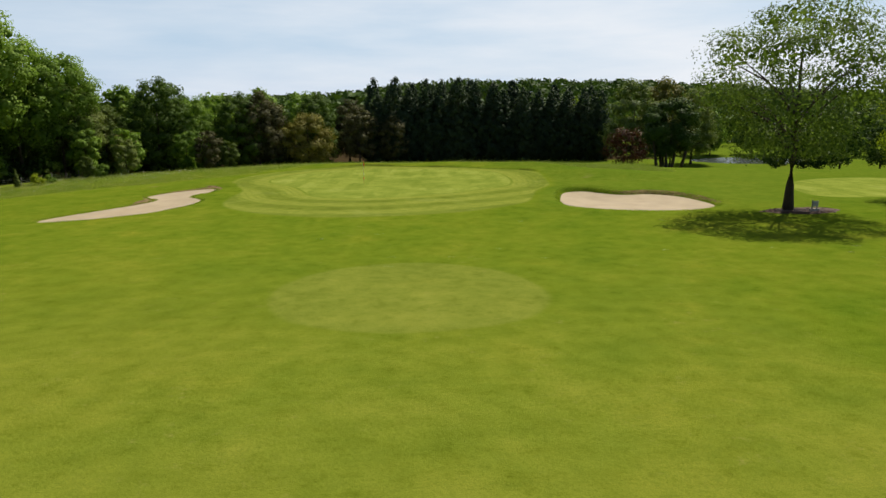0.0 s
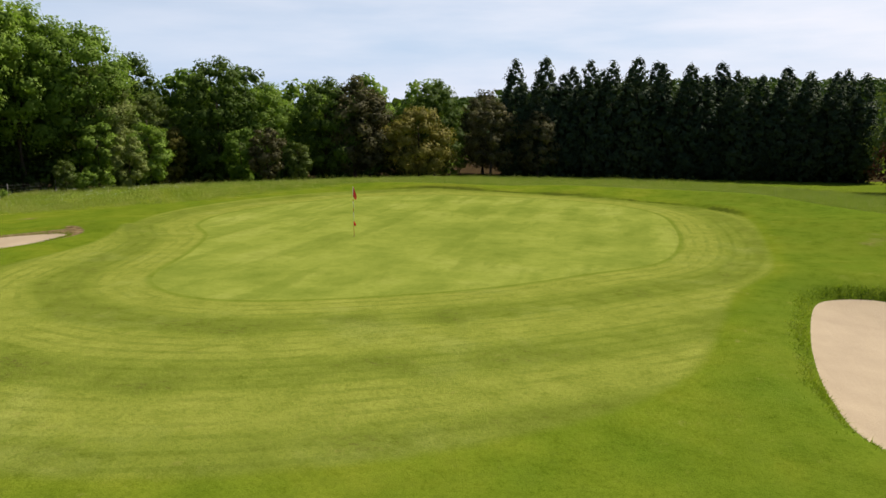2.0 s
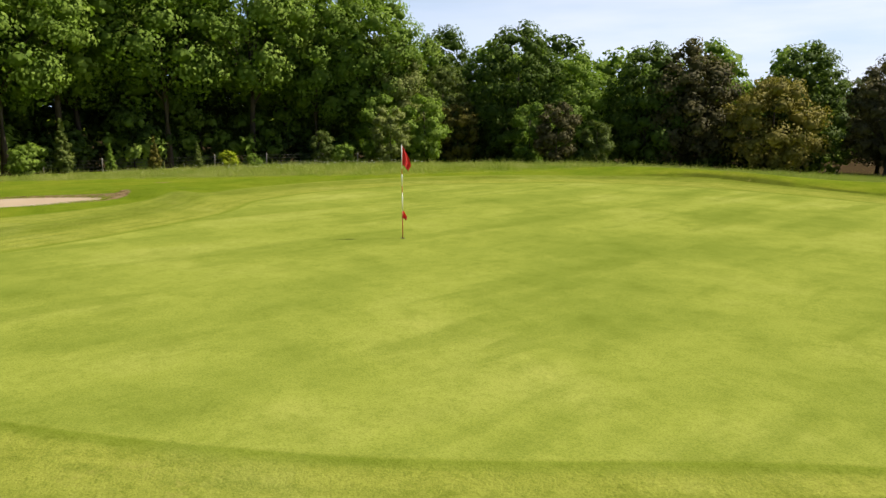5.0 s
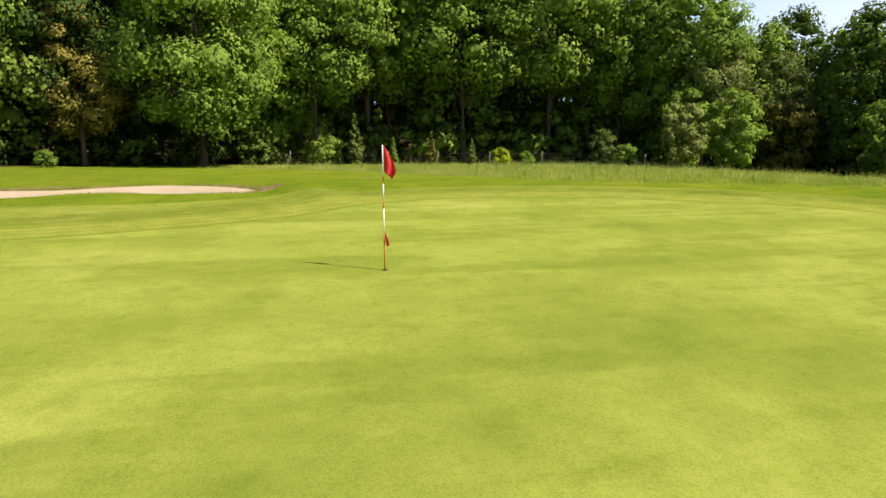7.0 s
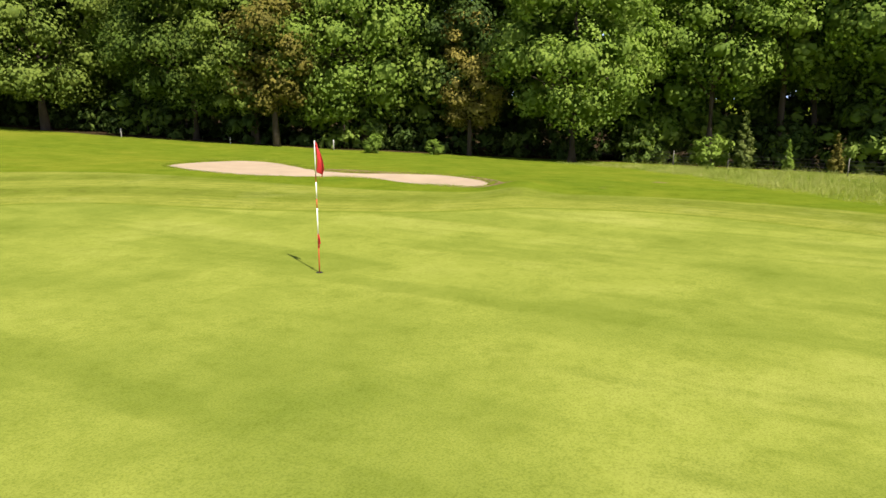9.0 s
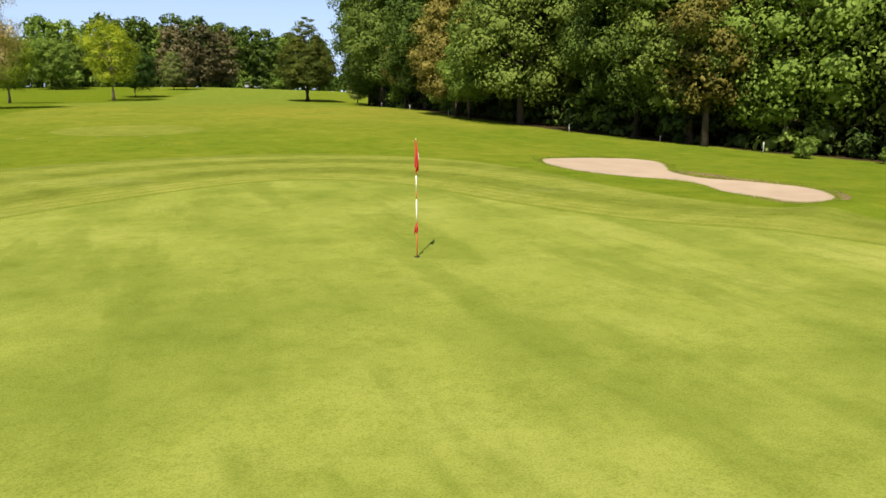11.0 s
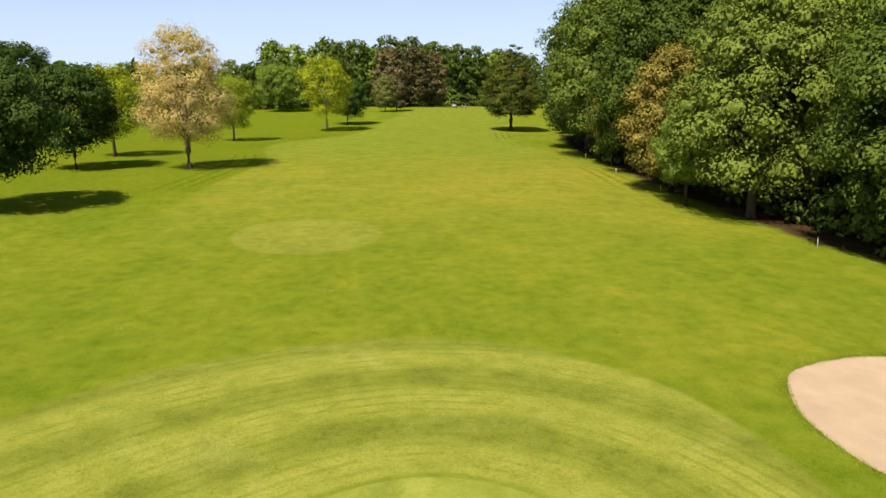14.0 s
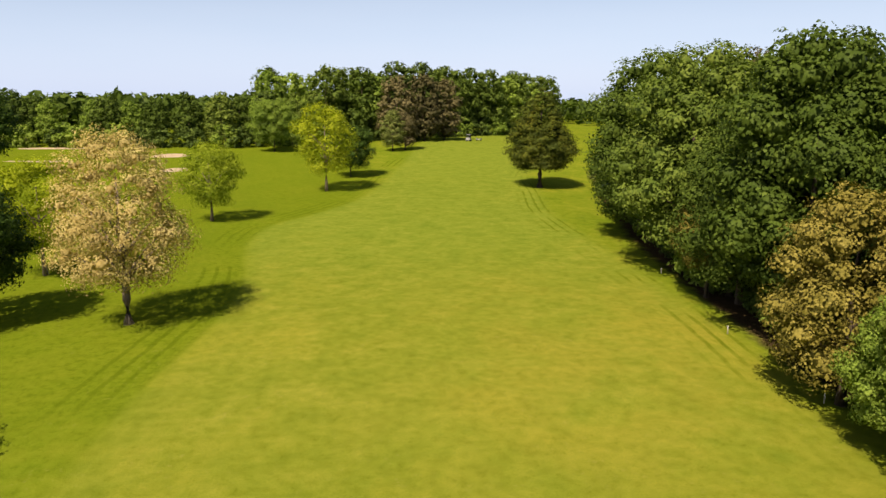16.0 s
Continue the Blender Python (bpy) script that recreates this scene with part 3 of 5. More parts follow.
def sand_sheet(line, lip, bowl, label):
    lo, hi = line.min(0) - 0.9, line.max(0) + 0.9
    ax, ay = np.meshgrid(np.arange(lo[0], hi[0], 0.25), np.arange(lo[1], hi[1], 0.25))
    d = signed_distance(ax, ay, line) - 0.28
    gx_, gy_ = (signed_distance(ax + 0.02, ay, line) - 0.28 - d) / 0.02, (signed_distance(ax, ay + 0.02, line) - 0.28 - d) / 0.02
    k = np.arange(ax.size).reshape(ax.shape)
    q = np.stack([k[:-1, :-1], k[:-1, 1:], k[1:, 1:], k[1:, :-1]], -1).reshape(-1, 4)
    q = q[(d.ravel()[q] < 0).any(1)]
    pull = np.maximum(d, 0)
    ax, ay = ax - gx_ * pull, ay - gy_ * pull
    z = sand_level(ax, ay, line, lip, bowl) - np.where(d > 0, 0.02, 0)
    used, inv = np.unique(q, return_inverse=True)
    v = np.stack([ax, ay, z], -1).reshape(-1, 3)[used]
    ob = part("bunker_sand", mesh_of("bunker_sand", v, inv.reshape(-1, 4), SAND, True), SAND)
    return tagged(ob, label, "bunker", "bunkers", "structure")


sand_sheet(*BUNKERS[0], "pale pink raked sand in a kidney-shaped bunker")
sand_sheet(*BUNKERS[1], "pale pink sand in a long two-lobed bunker with an earth lip")
sand_sheet(*BUNKERS[2], "small far bunker of white sand among trees")
sand_sheet(*BUNKERS[3], "far shallow bunker of tan sand beside the wood")
sand_sheet(*BUNKERS[4], "far narrow strip of pale sand on the eastern rough")
sand_sheet(*BUNKERS[5], "far strip of pale sand beside the eastern wood")


# ---- trees ----
def puffs_broad(rng, height, width, base, count, lean=0.0, part_size=0.165, skirt=False):
    """Lobes of a rounded crown from base to height: centres kept apart, radii uneven. skirt: widest low down, as at the edge of a wood."""
    mid, half = (base + height) / 2, (height - base) / 2
    out = []
    for tries in range(count * 40):
        if len(out) == count:
            break
        u, a = rng.uniform(-0.9, 0.95), rng.uniform(0, 2 * math.pi)
        low = u + 0.35
        full = math.sqrt(1 - u * u) if not skirt else math.sqrt(max(0.03, 1 - (abs(low) / 0.62) ** 2.2 if low < 0 else 1 - (low / 1.35) ** 2))
        r = full * rng.uniform(0.62, 1.0)
        rad = rng.uniform(0.7, 1.35) * part_size * width * (1.1 - 0.3 * max(u, 0))
        c = ((width / 2 - 0.4 * rad) * r * math.cos(a) + lean * u, (width / 2 - 0.4 * rad) * r * math.sin(a), mid + half * u * 0.9, rad)
        if all(math.dist(c[:3], o[:3]) > 0.56 * (rad + o[3]) for o in out):
            out.append(c)
    return np.array(out)


def puffs_cone(rng, height, width, base, count, power=0.7):
    """Clumps of an egg-shaped or pointed crown, evenly spread up its height."""
    out = []
    for i in range(count):
        u, a = ((i + rng.random()) / count) ** 1.1, i * 2.4 + rng.uniform(-0.5, 0.5)
        full = width / 2 * min(1.0, (u + 0.05) / 0.22) ** 0.5 * (1 - u) ** power
        rad = max(width * 0.075, full * rng.uniform(0.34, 0.5))
        r = max(full - rad, 0) * rng.uniform(0.75, 1.15)
        out.append((r * math.cos(a), r * math.sin(a), base + (height - base) * u, rad))
    return np.array(out)


def puffs_tiers(rng, height, width, base, count, power=0.6):
    """Flat tiers of boughs, wide low down and closing to a blunt top."""
    out = []
    for k in range(count):
        u = k / (count - 1)
        full = width / 2 * min(1.0, 0.72 + 1.6 * u) * (1 - u) ** power
        many = max(1, int(9 * (1 - u) + 2))
        for i in range(many):
            a = 2 * math.pi * (i + rng.uniform(-0.2, 0.2)) / many + k
            r = full * rng.uniform(0.52, 0.78) if u < 0.97 else 0
            out.append((r * math.cos(a), r * math.sin(a), base + (height - base) * u + rng.uniform(-0.25, 0.25), max(0.8, full * rng.uniform(0.30, 0.42))))
    return np.array(out)


def unit(a):
    return a / (np.linalg.norm(a, axis=-1, keepdims=True) + 1e-9)


def ball(detail):
    """Points and triangles of a small round mesh."""
    bm = bmesh.new()
    bmesh.ops.create_icosphere(bm, subdivisions=detail, radius=1)
    v, f = np.array([p.co[:] for p in bm.verts]), np.array([[p.index for p in q.verts] for q in bm.faces])
    bm.free()
    return v, f


BALL = ball(1)


def leaves(rng, puffs, count, size, up=0.35, flat=0.8, droop=0.0, slim=0.5, tall=1.0, tufts=16, tuft=0.3, even=0.42, heart=0.5):
    """Folded leaf sprays, two triangles each: some lie evenly over every lobe, most sit in small tufts on its outer
    side, round a rough leaf-coloured ball added to block light.
    Normals follow the tuft and the lobe, so that light rounds them."""
    middle = puffs[:, :3].mean(0)
    w = puffs[:, 3] ** 2
    many = max(len(puffs) * tufts, 12)
    pick = rng.choice(len(puffs), many, p=w / w.sum())
    d = unit(rng.normal(size=(many, 3)) + 0.8 * unit(puffs[pick, :3] - middle) + (0, 0, up))
    tc = puffs[pick, :3] + d * puffs[pick, 3:] * rng.uniform(0.78, 1.06, (many, 1)) * (1, 1, flat)
    tr = puffs[pick, 3] * tuft * rng.uniform(0.6, 1.45, many)
    pick = rng.choice(many, count, p=tr ** 2 / (tr ** 2).sum())
    e = unit(rng.normal(size=(count, 3)) + 0.8 * d[pick] + (0, 0, 0.35))
    p = tc[pick] + e * tr[pick, None] * rng.uniform(0.5, 1.1, (count, 1)) * (1, 1, 0.75)
    q = rng.choice(len(puffs), count, p=w / w.sum())
    g = unit(rng.normal(size=(count, 3)))
    sort = rng.random((count, 1))
    deep, shell = sort < 0.12, (sort >= 0.12) & (sort < 0.12 + even)
    h = unit(g + 0.5 * unit(puffs[q, :3] - middle) + (0, 0, 0.25))
    p = np.where(deep, puffs[q, :3] + g * puffs[q, 3:] * rng.uniform(0.5, 0.7, (count, 1)) * (1, 1, flat), p)
    p = np.where(shell, puffs[q, :3] + h * puffs[q, 3:] * rng.uniform(0.74, 0.98, (count, 1)) * (1, 1, flat), p)
    out = np.where(deep, g, np.where(shell, h, unit(0.6 * e + 0.45 * d[pick])))
    nrm = unit(out + rng.normal(size=(count, 3)) * 0.3 + (0, 0, 0.12))
    along = np.cross(nrm, rng.normal(size=(count, 3))) + e * 0.3 - np.array((0, 0, droop))
    along = unit(along - nrm * (along * nrm).sum(1, keepdims=True))
    side = np.cross(nrm, along)
    s = size * rng.uniform(0.6, 1.35, (count, 1)) * np.where(deep, 1.8, np.where(shell, 1.2, 1.0))
    fold = nrm * s * 0.15
    v = np.stack([p - along * s * 0.5, p + side * s * slim * 0.5 + fold, p + along * s * 0.55 * tall, p - side * s * slim * 0.5 + fold], 1).reshape(-1, 3)
    k = np.arange(count)[:, None] * 4
    f = np.concatenate([k + (0, 2, 1), k + (0, 3, 2)])
    shade = unit(out + 0.4 * nrm + (0, 0, 0.35))
    n = unit(np.stack([shade, shade + 0.35 * side, shade, shade - 0.35 * side], 1)).reshape(-1, 3)
    if heart:
        bv, bf = BALL
        hv = puffs[:, None, :3] + bv * puffs[:, None, 3:] * heart * rng.uniform(0.8, 1.2, (len(puffs), len(bv), 1)) * (1, 1, flat)
        hf = bf[None] + (np.arange(len(puffs)) * len(bv))[:, None, None] + len(v)
        v, f, n = np.concatenate([v, hv.reshape(-1, 3)]), np.concatenate([f, hf.reshape(-1, 3)]), np.concatenate([n, np.tile(bv, (len(puffs), 1))])
    return v, f, n


def trunk_mesh(rng, height, base, radius, puffs, limbs, mat, lean=0.0, sides=8):
    bm = bmesh.new()
    top = base + (height - base) * 0.72
    line = [(lean * u * u + rng.normal() * 0.03 * height * 0.1 * (u > 0), rng.normal() * 0.03 * height * 0.1 * (u > 0), top * u - 0.15 * (u == 0)) for u in np.linspace(0, 1, 7)]
    rr = [radius * (1.35 if k == 0 else 1 - 0.13 * k) for k in range(7)]
    tube(bm, line, rr, sides)
    meshes = [bpy.data.meshes.new("trunk")]
    bm.to_mesh(meshes[0])
    bm.free()
    far = sorted(range(len(puffs)), key=lambda i: -math.hypot(puffs[i][0], puffs[i][1]))
    for i in far[:limbs]:
        bm = bmesh.new()
        tgt = Vector(puffs[i][:3])
        h = min(max(base * 0.75, tgt.z * rng.uniform(0.45, 0.7)), top * 0.95)
        s = Vector((lean * (h / top) ** 2, 0, h))
        midp = s.lerp(tgt, 0.5) + Vector((0, 0, 0.06 * (tgt - s).length))
        r0 = radius * rng.uniform(0.28, 0.45)
        tube(bm, [s, s.lerp(midp, 0.5), midp, tgt], [r0, r0 * 0.8, r0 * 0.6, r0 * 0.2], 5)
        meshes.append(bpy.data.meshes.new("limb"))
        bm.to_mesh(meshes[-1])
        bm.free()
    for me in meshes:
        me.materials.append(mat)
    return meshes


def tree_kind(seed, height, width, base, radius, leaf_mat, count, size, clumps=46, limbs=9, shape="broad", bark=None, lean=0.0, power=0.7, skirt=False, **leafy):
    """Meshes (trunk, crown) for one kind of tree."""
    rng = np.random.default_rng(seed)
    puffs = puffs_broad(rng, height, width, base, clumps, lean, skirt=skirt) if shape == "broad" else puffs_tiers(rng, height, width, base, clumps, power) if shape == "tiers" else puffs_cone(rng, height, width, base, clumps, power)
    v, f, n = leaves(rng, puffs, count, size, **leafy)
    return trunk_mesh(rng, height, base, radius, puffs, limbs, bark or BARK, lean), mesh_of("crown", v, f, leaf_mat, False, n)


def recoloured(kind, leaf_mat):
    crown = kind[1].copy()
    crown.materials.clear()
    crown.materials.append(leaf_mat)
    return kind[0], crown


def plant(name, kind, x, y, label, category="tree", group="", turn=0.0, size=1.0, sink=0.0):
    ob = empty(name, x, y, float(surface(x, y)) - sink, turn, size)
    for me in kind[0]:
        part(me.name.split(".")[0], me, None, ob)
    part("crown", kind[1], None, ob)
    return tagged(ob, label, category, group)


# tall oaks for the front of the wood, and lighter meshes for the rows behind
OAKS = [tree_kind(11 + k, 17.5, 12.0 - 0.6 * k, (1.8, 2.6, 2.0, 3.4)[k], 0.3, LEAF_GREEN, 22000, 0.225, 70, 9, up=0.35, slim=0.78, skirt=True) for k in range(4)]
OAKS_HIGH = [tree_kind(21 + k, 17.5, 10.5, 4.6 + k, 0.26, LEAF_GREEN, 12000, 0.26, 56, 9, up=0.35, slim=0.78) for k in range(2)]
OAKS_DARK = [recoloured(OAKS[k], LEAF_DARK) for k in (1, 3)]
OAKS_MID = [recoloured(OAKS[k], LEAF_MID) for k in (0, 2)]
HOLM = [tree_kind(31 + k, 12.5, 8.0, 1.0, 0.25, LEAF_GOLD, 6000, 0.27, 44, 6, up=0.45, slim=0.7, skirt=True) for k in range(2)]
GOLD = [tree_kind(35 + k, 12.5, 8.4, (1.0, 3.6)[k], 0.25, LEAF_GOLD, 20000, 0.17, 64, 6, up=0.45, slim=0.75, tufts=18, skirt=True) for k in range(2)]
GOLD_TALL = tree_kind(38, 11.5, 5.8, 1.6, 0.2, LEAF_GOLD, 9000, 0.18, 44, 5, up=0.45, slim=0.75)
GOLD_LOW = tree_kind(39, 8.2, 8.4, 0.4, 0.2, LEAF_GOLD, 7000, 0.22, 44, 6, up=0.45, slim=0.75, skirt=True)
HOLM_OLIVE, HOLM_BROWN = recoloured(HOLM[0], LEAF_OLIVE), recoloured(HOLM[1], LEAF_BROWN)
GOLD_OLIVE = recoloured(GOLD_TALL, LEAF_OLIVE)
BACK = [tree_kind(51 + k, 18.5, 11, 1.2, 0.28, LEAF_GREEN, 2600, 0.62, 50, 2, up=0.3, slim=0.78, skirt=True) for k in range(3)]
MIDS = [tree_kind(61 + k, 18.5, 11, 0.8, 0.28, (LEAF_GREEN, LEAF_MID)[k], 10000, 0.30, 60, 4, up=0.3, slim=0.78, skirt=True) for k in range(2)]
BACK_MID = [recoloured(b, LEAF_MID) for b in BACK]
BACK_DARK = [recoloured(b, LEAF_DARK) for b in BACK[:2]]
BACK_BROWN = recoloured(BACK[2], LEAF_BROWN)
MID_BROWN = recoloured(MIDS[0], LEAF_BROWN)
UNDER = [tree_kind(71 + k, 3.4, 4.2, 0.0, 0.06, LEAF_DARK, 600, 0.36, 18, 0, up=0.4) for k in range(2)]
UNDER_GREEN = recoloured(UNDER[0], LEAF_GREEN)


def along(line, step, seed, jitter=0.8):
    """Places at even steps along an open line, a little scattered."""
    rng = np.random.default_rng(seed)
    pts = np.asarray(line, float)
    seg = np.hypot(*np.diff(pts, axis=0).T)
    cum = np.concatenate([[0], np.cumsum(seg)])
    for s in np.arange(0, cum[-1], step):
        yield (np.interp(s, cum, pts[:, 0]) + rng.normal() * jitter, np.interp(s, cum, pts[:, 1]) + rng.normal() * jitter, rng.uniform(0, 360), rng.random())


WOOD_EDGE = [(-44, -70), (-39, -56), (-36, -40), (-33.5, -20), (-32, 0), (-32.5, 18), (-35, 31), (-40, 43), (-46, 52), (-51, 60)]
WOOD_EDGE_NORTH = [(-53, 66), (-53.5, 76), (-50, 86), (-45, 97), (-36, 105), (-27, 113), (-18, 122)]
K = 0
GOLDS = ((-29.9, 6.2, 1.0, 30), (-31.5, -14.0, 0.7, 61))
for x, y, turn, r in along(WOOD_EDGE[:6], 6.8, 1, 1.2):
    K += 1
    if math.hypot(x + 29, y - 6.6) < 5.5:
        x -= 4.5
    low = (0.62 if y < -52 else 1.0) * (0.82, 1.15, 0.95, 1.18, 0.9)[K % 5]
    kind = OAKS_DARK[K % 2] if K % 5 == 2 else OAKS_MID[K % 2]
    plant("oak_tree", kind, x, y, "tall leafy oak at the edge of the wood", group="edge of the wood", turn=turn, size=low * (0.95 + 0.14 * r))
for kind, x, y, k, t, label in ((OAKS_MID[1], -34.6, 28.5, 0.92, 40, "leafy green oak at the edge of the wood"), (OAKS_MID[0], -35.5, 33.0, 0.85, 100, "dense mid-green oak at the edge of the wood"),
                                (OAKS[3], -28.6, 12.2, 0.48, 70, "young bright green oak at the edge of the wood"), (OAKS[0], -39.6, 39.2, 1.0, 200, "broad bright green oak spreading over the rough"), (OAKS_DARK[0], -43.8, 44.6, 0.95, 280, "dark oak standing back among the leafy ones"),
                                (OAKS[2], -42.6, 53.2, 0.95, 15, "round-crowned green oak leaning out over the rough"), (OAKS_HIGH[0], -50.6, 60.5, 0.95, 160, "tall green oak behind the wire fence"), (OAKS_HIGH[1], -56.5, 67.0, 0.98, 60, "tall green oak behind the wire fence"),
                                (MIDS[0], -59.5, 60.5, 1.0, 80, "oak closing the gap behind the wire fence"), (MIDS[1], -64.0, 66.0, 1.0, 10, "oak closing the gap behind the wire fence"), (MIDS[0], -53.5, 56.5, 0.98, 140, "oak closing the gap behind the wire fence"),
                                (MIDS[1], -53.5, 103.5, 0.84, 30, "oak in the middle of the north wood"), (MIDS[0], -47.0, 106.5, 0.7, 95, "oak in the middle of the north wood")):
    plant("oak_tree", kind, x, y, label, group="edge of the wood", turn=t, size=k)
for x, y, k, t in GOLDS:
    plant("holm_oak", GOLD[int(t) % 2], x, y, "holm oak in golden-olive flower at the wood's edge", group="edge of the wood", turn=t, size=k)
for kind, x, y, k, t in ((GOLD_TALL, -34.6, 35.6, 1.12, 101), (GOLD_TALL, -41.0, 46.6, 0.85, 301), (GOLD_OLIVE, -46.9, 91.1, 1.08, 250)):
    plant("holm_oak", kind, x, y, "slender holm oak in pale golden flower among the oaks", group="edge of the wood", turn=t, size=k)
for off, seed in ((7.5, 2), (16, 3)):
    for x, y, turn, r in along([(a - off, b) for a, b in WOOD_EDGE], 7.5 + off * 0.08, seed, 1.2):
        tall = 1.06 if -50 < y < 22 else 1.0
        kind = MID_BROWN if r > 0.93 else OAKS_DARK[int(r * 90) % 2] if 0.8 < r and off < 10 else MIDS[int(r * 10) % 2]
        plant("oak_tree", kind, x, y, "tall oak standing deep in the wood", group="deep wood", turn=turn, size=(0.75 if y < -55 else tall) * (0.9 + 0.28 * r))
for x, y, turn, r in along(WOOD_EDGE_NORTH, 6.4, 5):
    K += 1
    k = (1.08 if y < 80 else 0.87 if y < 90 else 0.64 if y < 102 else 0.6) + 0.12 * r
    if K % 4 == 0 and y > 88:
        plant("holm_oak", HOLM_BROWN if K % 8 == 0 and y > 90 else HOLM_OLIVE, x, y, "holm oak with dull olive-brown foliage in the wood", group="edge of the north wood", turn=turn, size=k * 1.2)
    else:
        plant("oak_tree", OAKS_HIGH[K % 2] if y < 90 else MIDS[K % 2], x, y, "leafy oak at the edge of the wood", group="edge of the north wood", turn=turn, size=k)
for off, seed in ((7, 6), (15, 7)):
    for x, y, turn, r in along([(a - off * 0.85, b + off * 0.5) for a, b in WOOD_EDGE_NORTH], 7.5, seed, 1.2):
        plant("oak_tree", (BACK_DARK[int(r * 9) % 2] if r > 0.75 else BACK[int(r * 10) % 3]) if off > 10 or y > 100 else MIDS[int(r * 10) % 2], x, y, "oak standing deep in the wood", group="deep wood", turn=turn, size=(1.0 if y < 85 else 0.78 if y < 94 else 0.67 if y < 108 else 0.64) + 0.12 * r)
for x, y, turn, r in list(along([(a - 1.8, b) for a, b in WOOD_EDGE] + [(a - 1, b) for a, b in WOOD_EDGE_NORTH], 2.6, 8, 0.7)) + list(along([(a - 5.0, b) for a, b in WOOD_EDGE] + [(a - 5, b) for a, b in WOOD_EDGE_NORTH], 4.0, 18, 0.9)):
    plant("undergrowth_bush", UNDER_GREEN if r > 0.75 else UNDER[int(r * 10) % 2], x, y, "dark leafy undergrowth at the foot of the wood", "bush", "undergrowth", turn, 0.7 + 0.6 * r, 0.1)

# conifer screen in the north
CONIFERS = [tree_kind(91 + k, 13.5, 6.8, 0.0, 0.2, NEEDLE, 5200, 0.36, 110, 0, "cone", power=0.42, up=0.8, slim=0.38, droop=-0.9, tall=1.4) for k in range(3)]
for x, y, turn, r in list(along([(-11, 121), (4, 124), (18, 127), (30, 130)], 2.9, 9, 0.4)) + list(along([(-9, 126), (5, 129), (19, 132), (29, 134)], 3.8, 19, 0.5)):
    plant("conifer_tree", CONIFERS[int(r * 10) % 3], x, y, "tall dark conifer in a dense screen", group="conifer screen", turn=turn, size=0.9 + 0.16 * r)

# far wood in the south
for x, y, turn, r in along([(130, -165), (100, -160), (75, -158), (50, -155), (32, -154), (16, -160)], 7.0, 10, 1.5):
    plant("oak_tree", BACK[int(r * 10) % 3] if r < 0.3 else BACK_MID[int(r * 10) % 3] if r < 0.8 else BACK_DARK[int(r * 9) % 2], x, y, "round-topped oak in the far wood", group="far wood", turn=turn, size=0.6 + 0.2 * r)
for off in (0, 12):
    for x, y, turn, r in along([(26, -166 - off), (5, -168 - off), (-12, -176 - off), (-30, -196 - off), (-50, -212 - off), (-70, -228 - off)], 7.5, 12 + off, 1.5):
        plant("oak_tree", BACK[int(r * 10) % 3] if r < 0.3 else BACK_MID[int(r * 10) % 3] if r < 0.8 else BACK_DARK[int(r * 9) % 2], x, y, "tall round-topped oak in the far wood", group="far wood", turn=turn, size=1.0 + 0.25 * r)
for x, y, k in ((-9, -160, 0.98), (-17, -164, 1.02), (-23, -168, 0.95)):
    plant("oak_tree", BACK_BROWN, x, y, "purple-brown leafed oak before the far wood", group="far wood", turn=x * 31, size=k)
for x, y, turn, r in list(along([(128, -160), (100, -155), (75, -153), (50, -150), (32, -149), (16, -154)], 4.6, 31, 1.0)) + list(along([(18, -158), (5, -162), (-12, -169), (-30, -189), (-50, -206)], 4.6, 32, 1.0)):
    plant("undergrowth_bush", UNDER_GREEN if r > 0.6 else UNDER[int(r * 10) % 2], x, y, "leafy undergrowth at the foot of the far wood", "bush", "undergrowth of the far wood", turn, 1.25 + 0.6 * r, 0.2)

# ---- single trees ----
EAST_TREE = tree_kind(201, 12.0, 10.2, 2.9, 0.27, foliage("leaf_airy", [(0.2, (0.070, 0.105, 0.022)), (0.5, (0.12, 0.160, 0.034)), (0.8, (0.19, 0.235, 0.055))], 0.42), 21000, 0.16, 44, 16, up=0.3, slim=0.6, flat=0.55, heart=0, even=0.2, tuft=0.45)
plant("acacia_tree", EAST_TREE, 21.0, 40.8, "airy spreading tree with a dark slender trunk in a bark-mulch bed", turn=40)
TAN = tree_kind(202, 13.9, 8.8, 2.5, 0.34, LEAF_TAN, 27000, 0.15, 74, 12, "broad", BARK_PALE, up=0.3, slim=0.55, tuft=0.42, heart=0.3, skirt=True)
plant("dying_tree", TAN, 14.0, -9.8, "tall tree with withered tan-orange leaves and pale trunk")
LIME = tree_kind(203, 10.5, 8.2, 2.4, 0.2, LEAF_BRIGHT, 14000, 0.18, 38, 9, bark=BARK_PALE, up=0.3, slim=0.6, heart=0.3, even=0.28, tuft=0.4)
LIME_TALL = tree_kind(206, 14.4, 9.4, 3.6, 0.24, LEAF_BRIGHT, 12000, 0.24, 40, 9, bark=BARK_PALE, up=0.3, slim=0.6, heart=0.3, even=0.28, tuft=0.4)
ROUND = tree_kind(204, 10, 8.6, 2.0, 0.2, LEAF_MAPLE, 13000, 0.21, 56, 9, up=0.35, slim=0.7)
ROUND_GREEN, LIME_GREEN = recoloured(ROUND, LEAF_GREEN), recoloured(LIME, LEAF_LIME)
plant("maple_tree", ROUND, 21.6, 13.2, "round dark green maple on the mown rough", group="maples", turn=10, size=1.02)
plant("maple_tree", ROUND, 25.2, -10.2, "round dark green maple with forked trunk", group="maples", turn=120, size=1.02)
plant("robinia_tree", LIME, 26.5, -25.0, "yellow-green robinia with an open crown", group="robinias", turn=70, size=1.0)
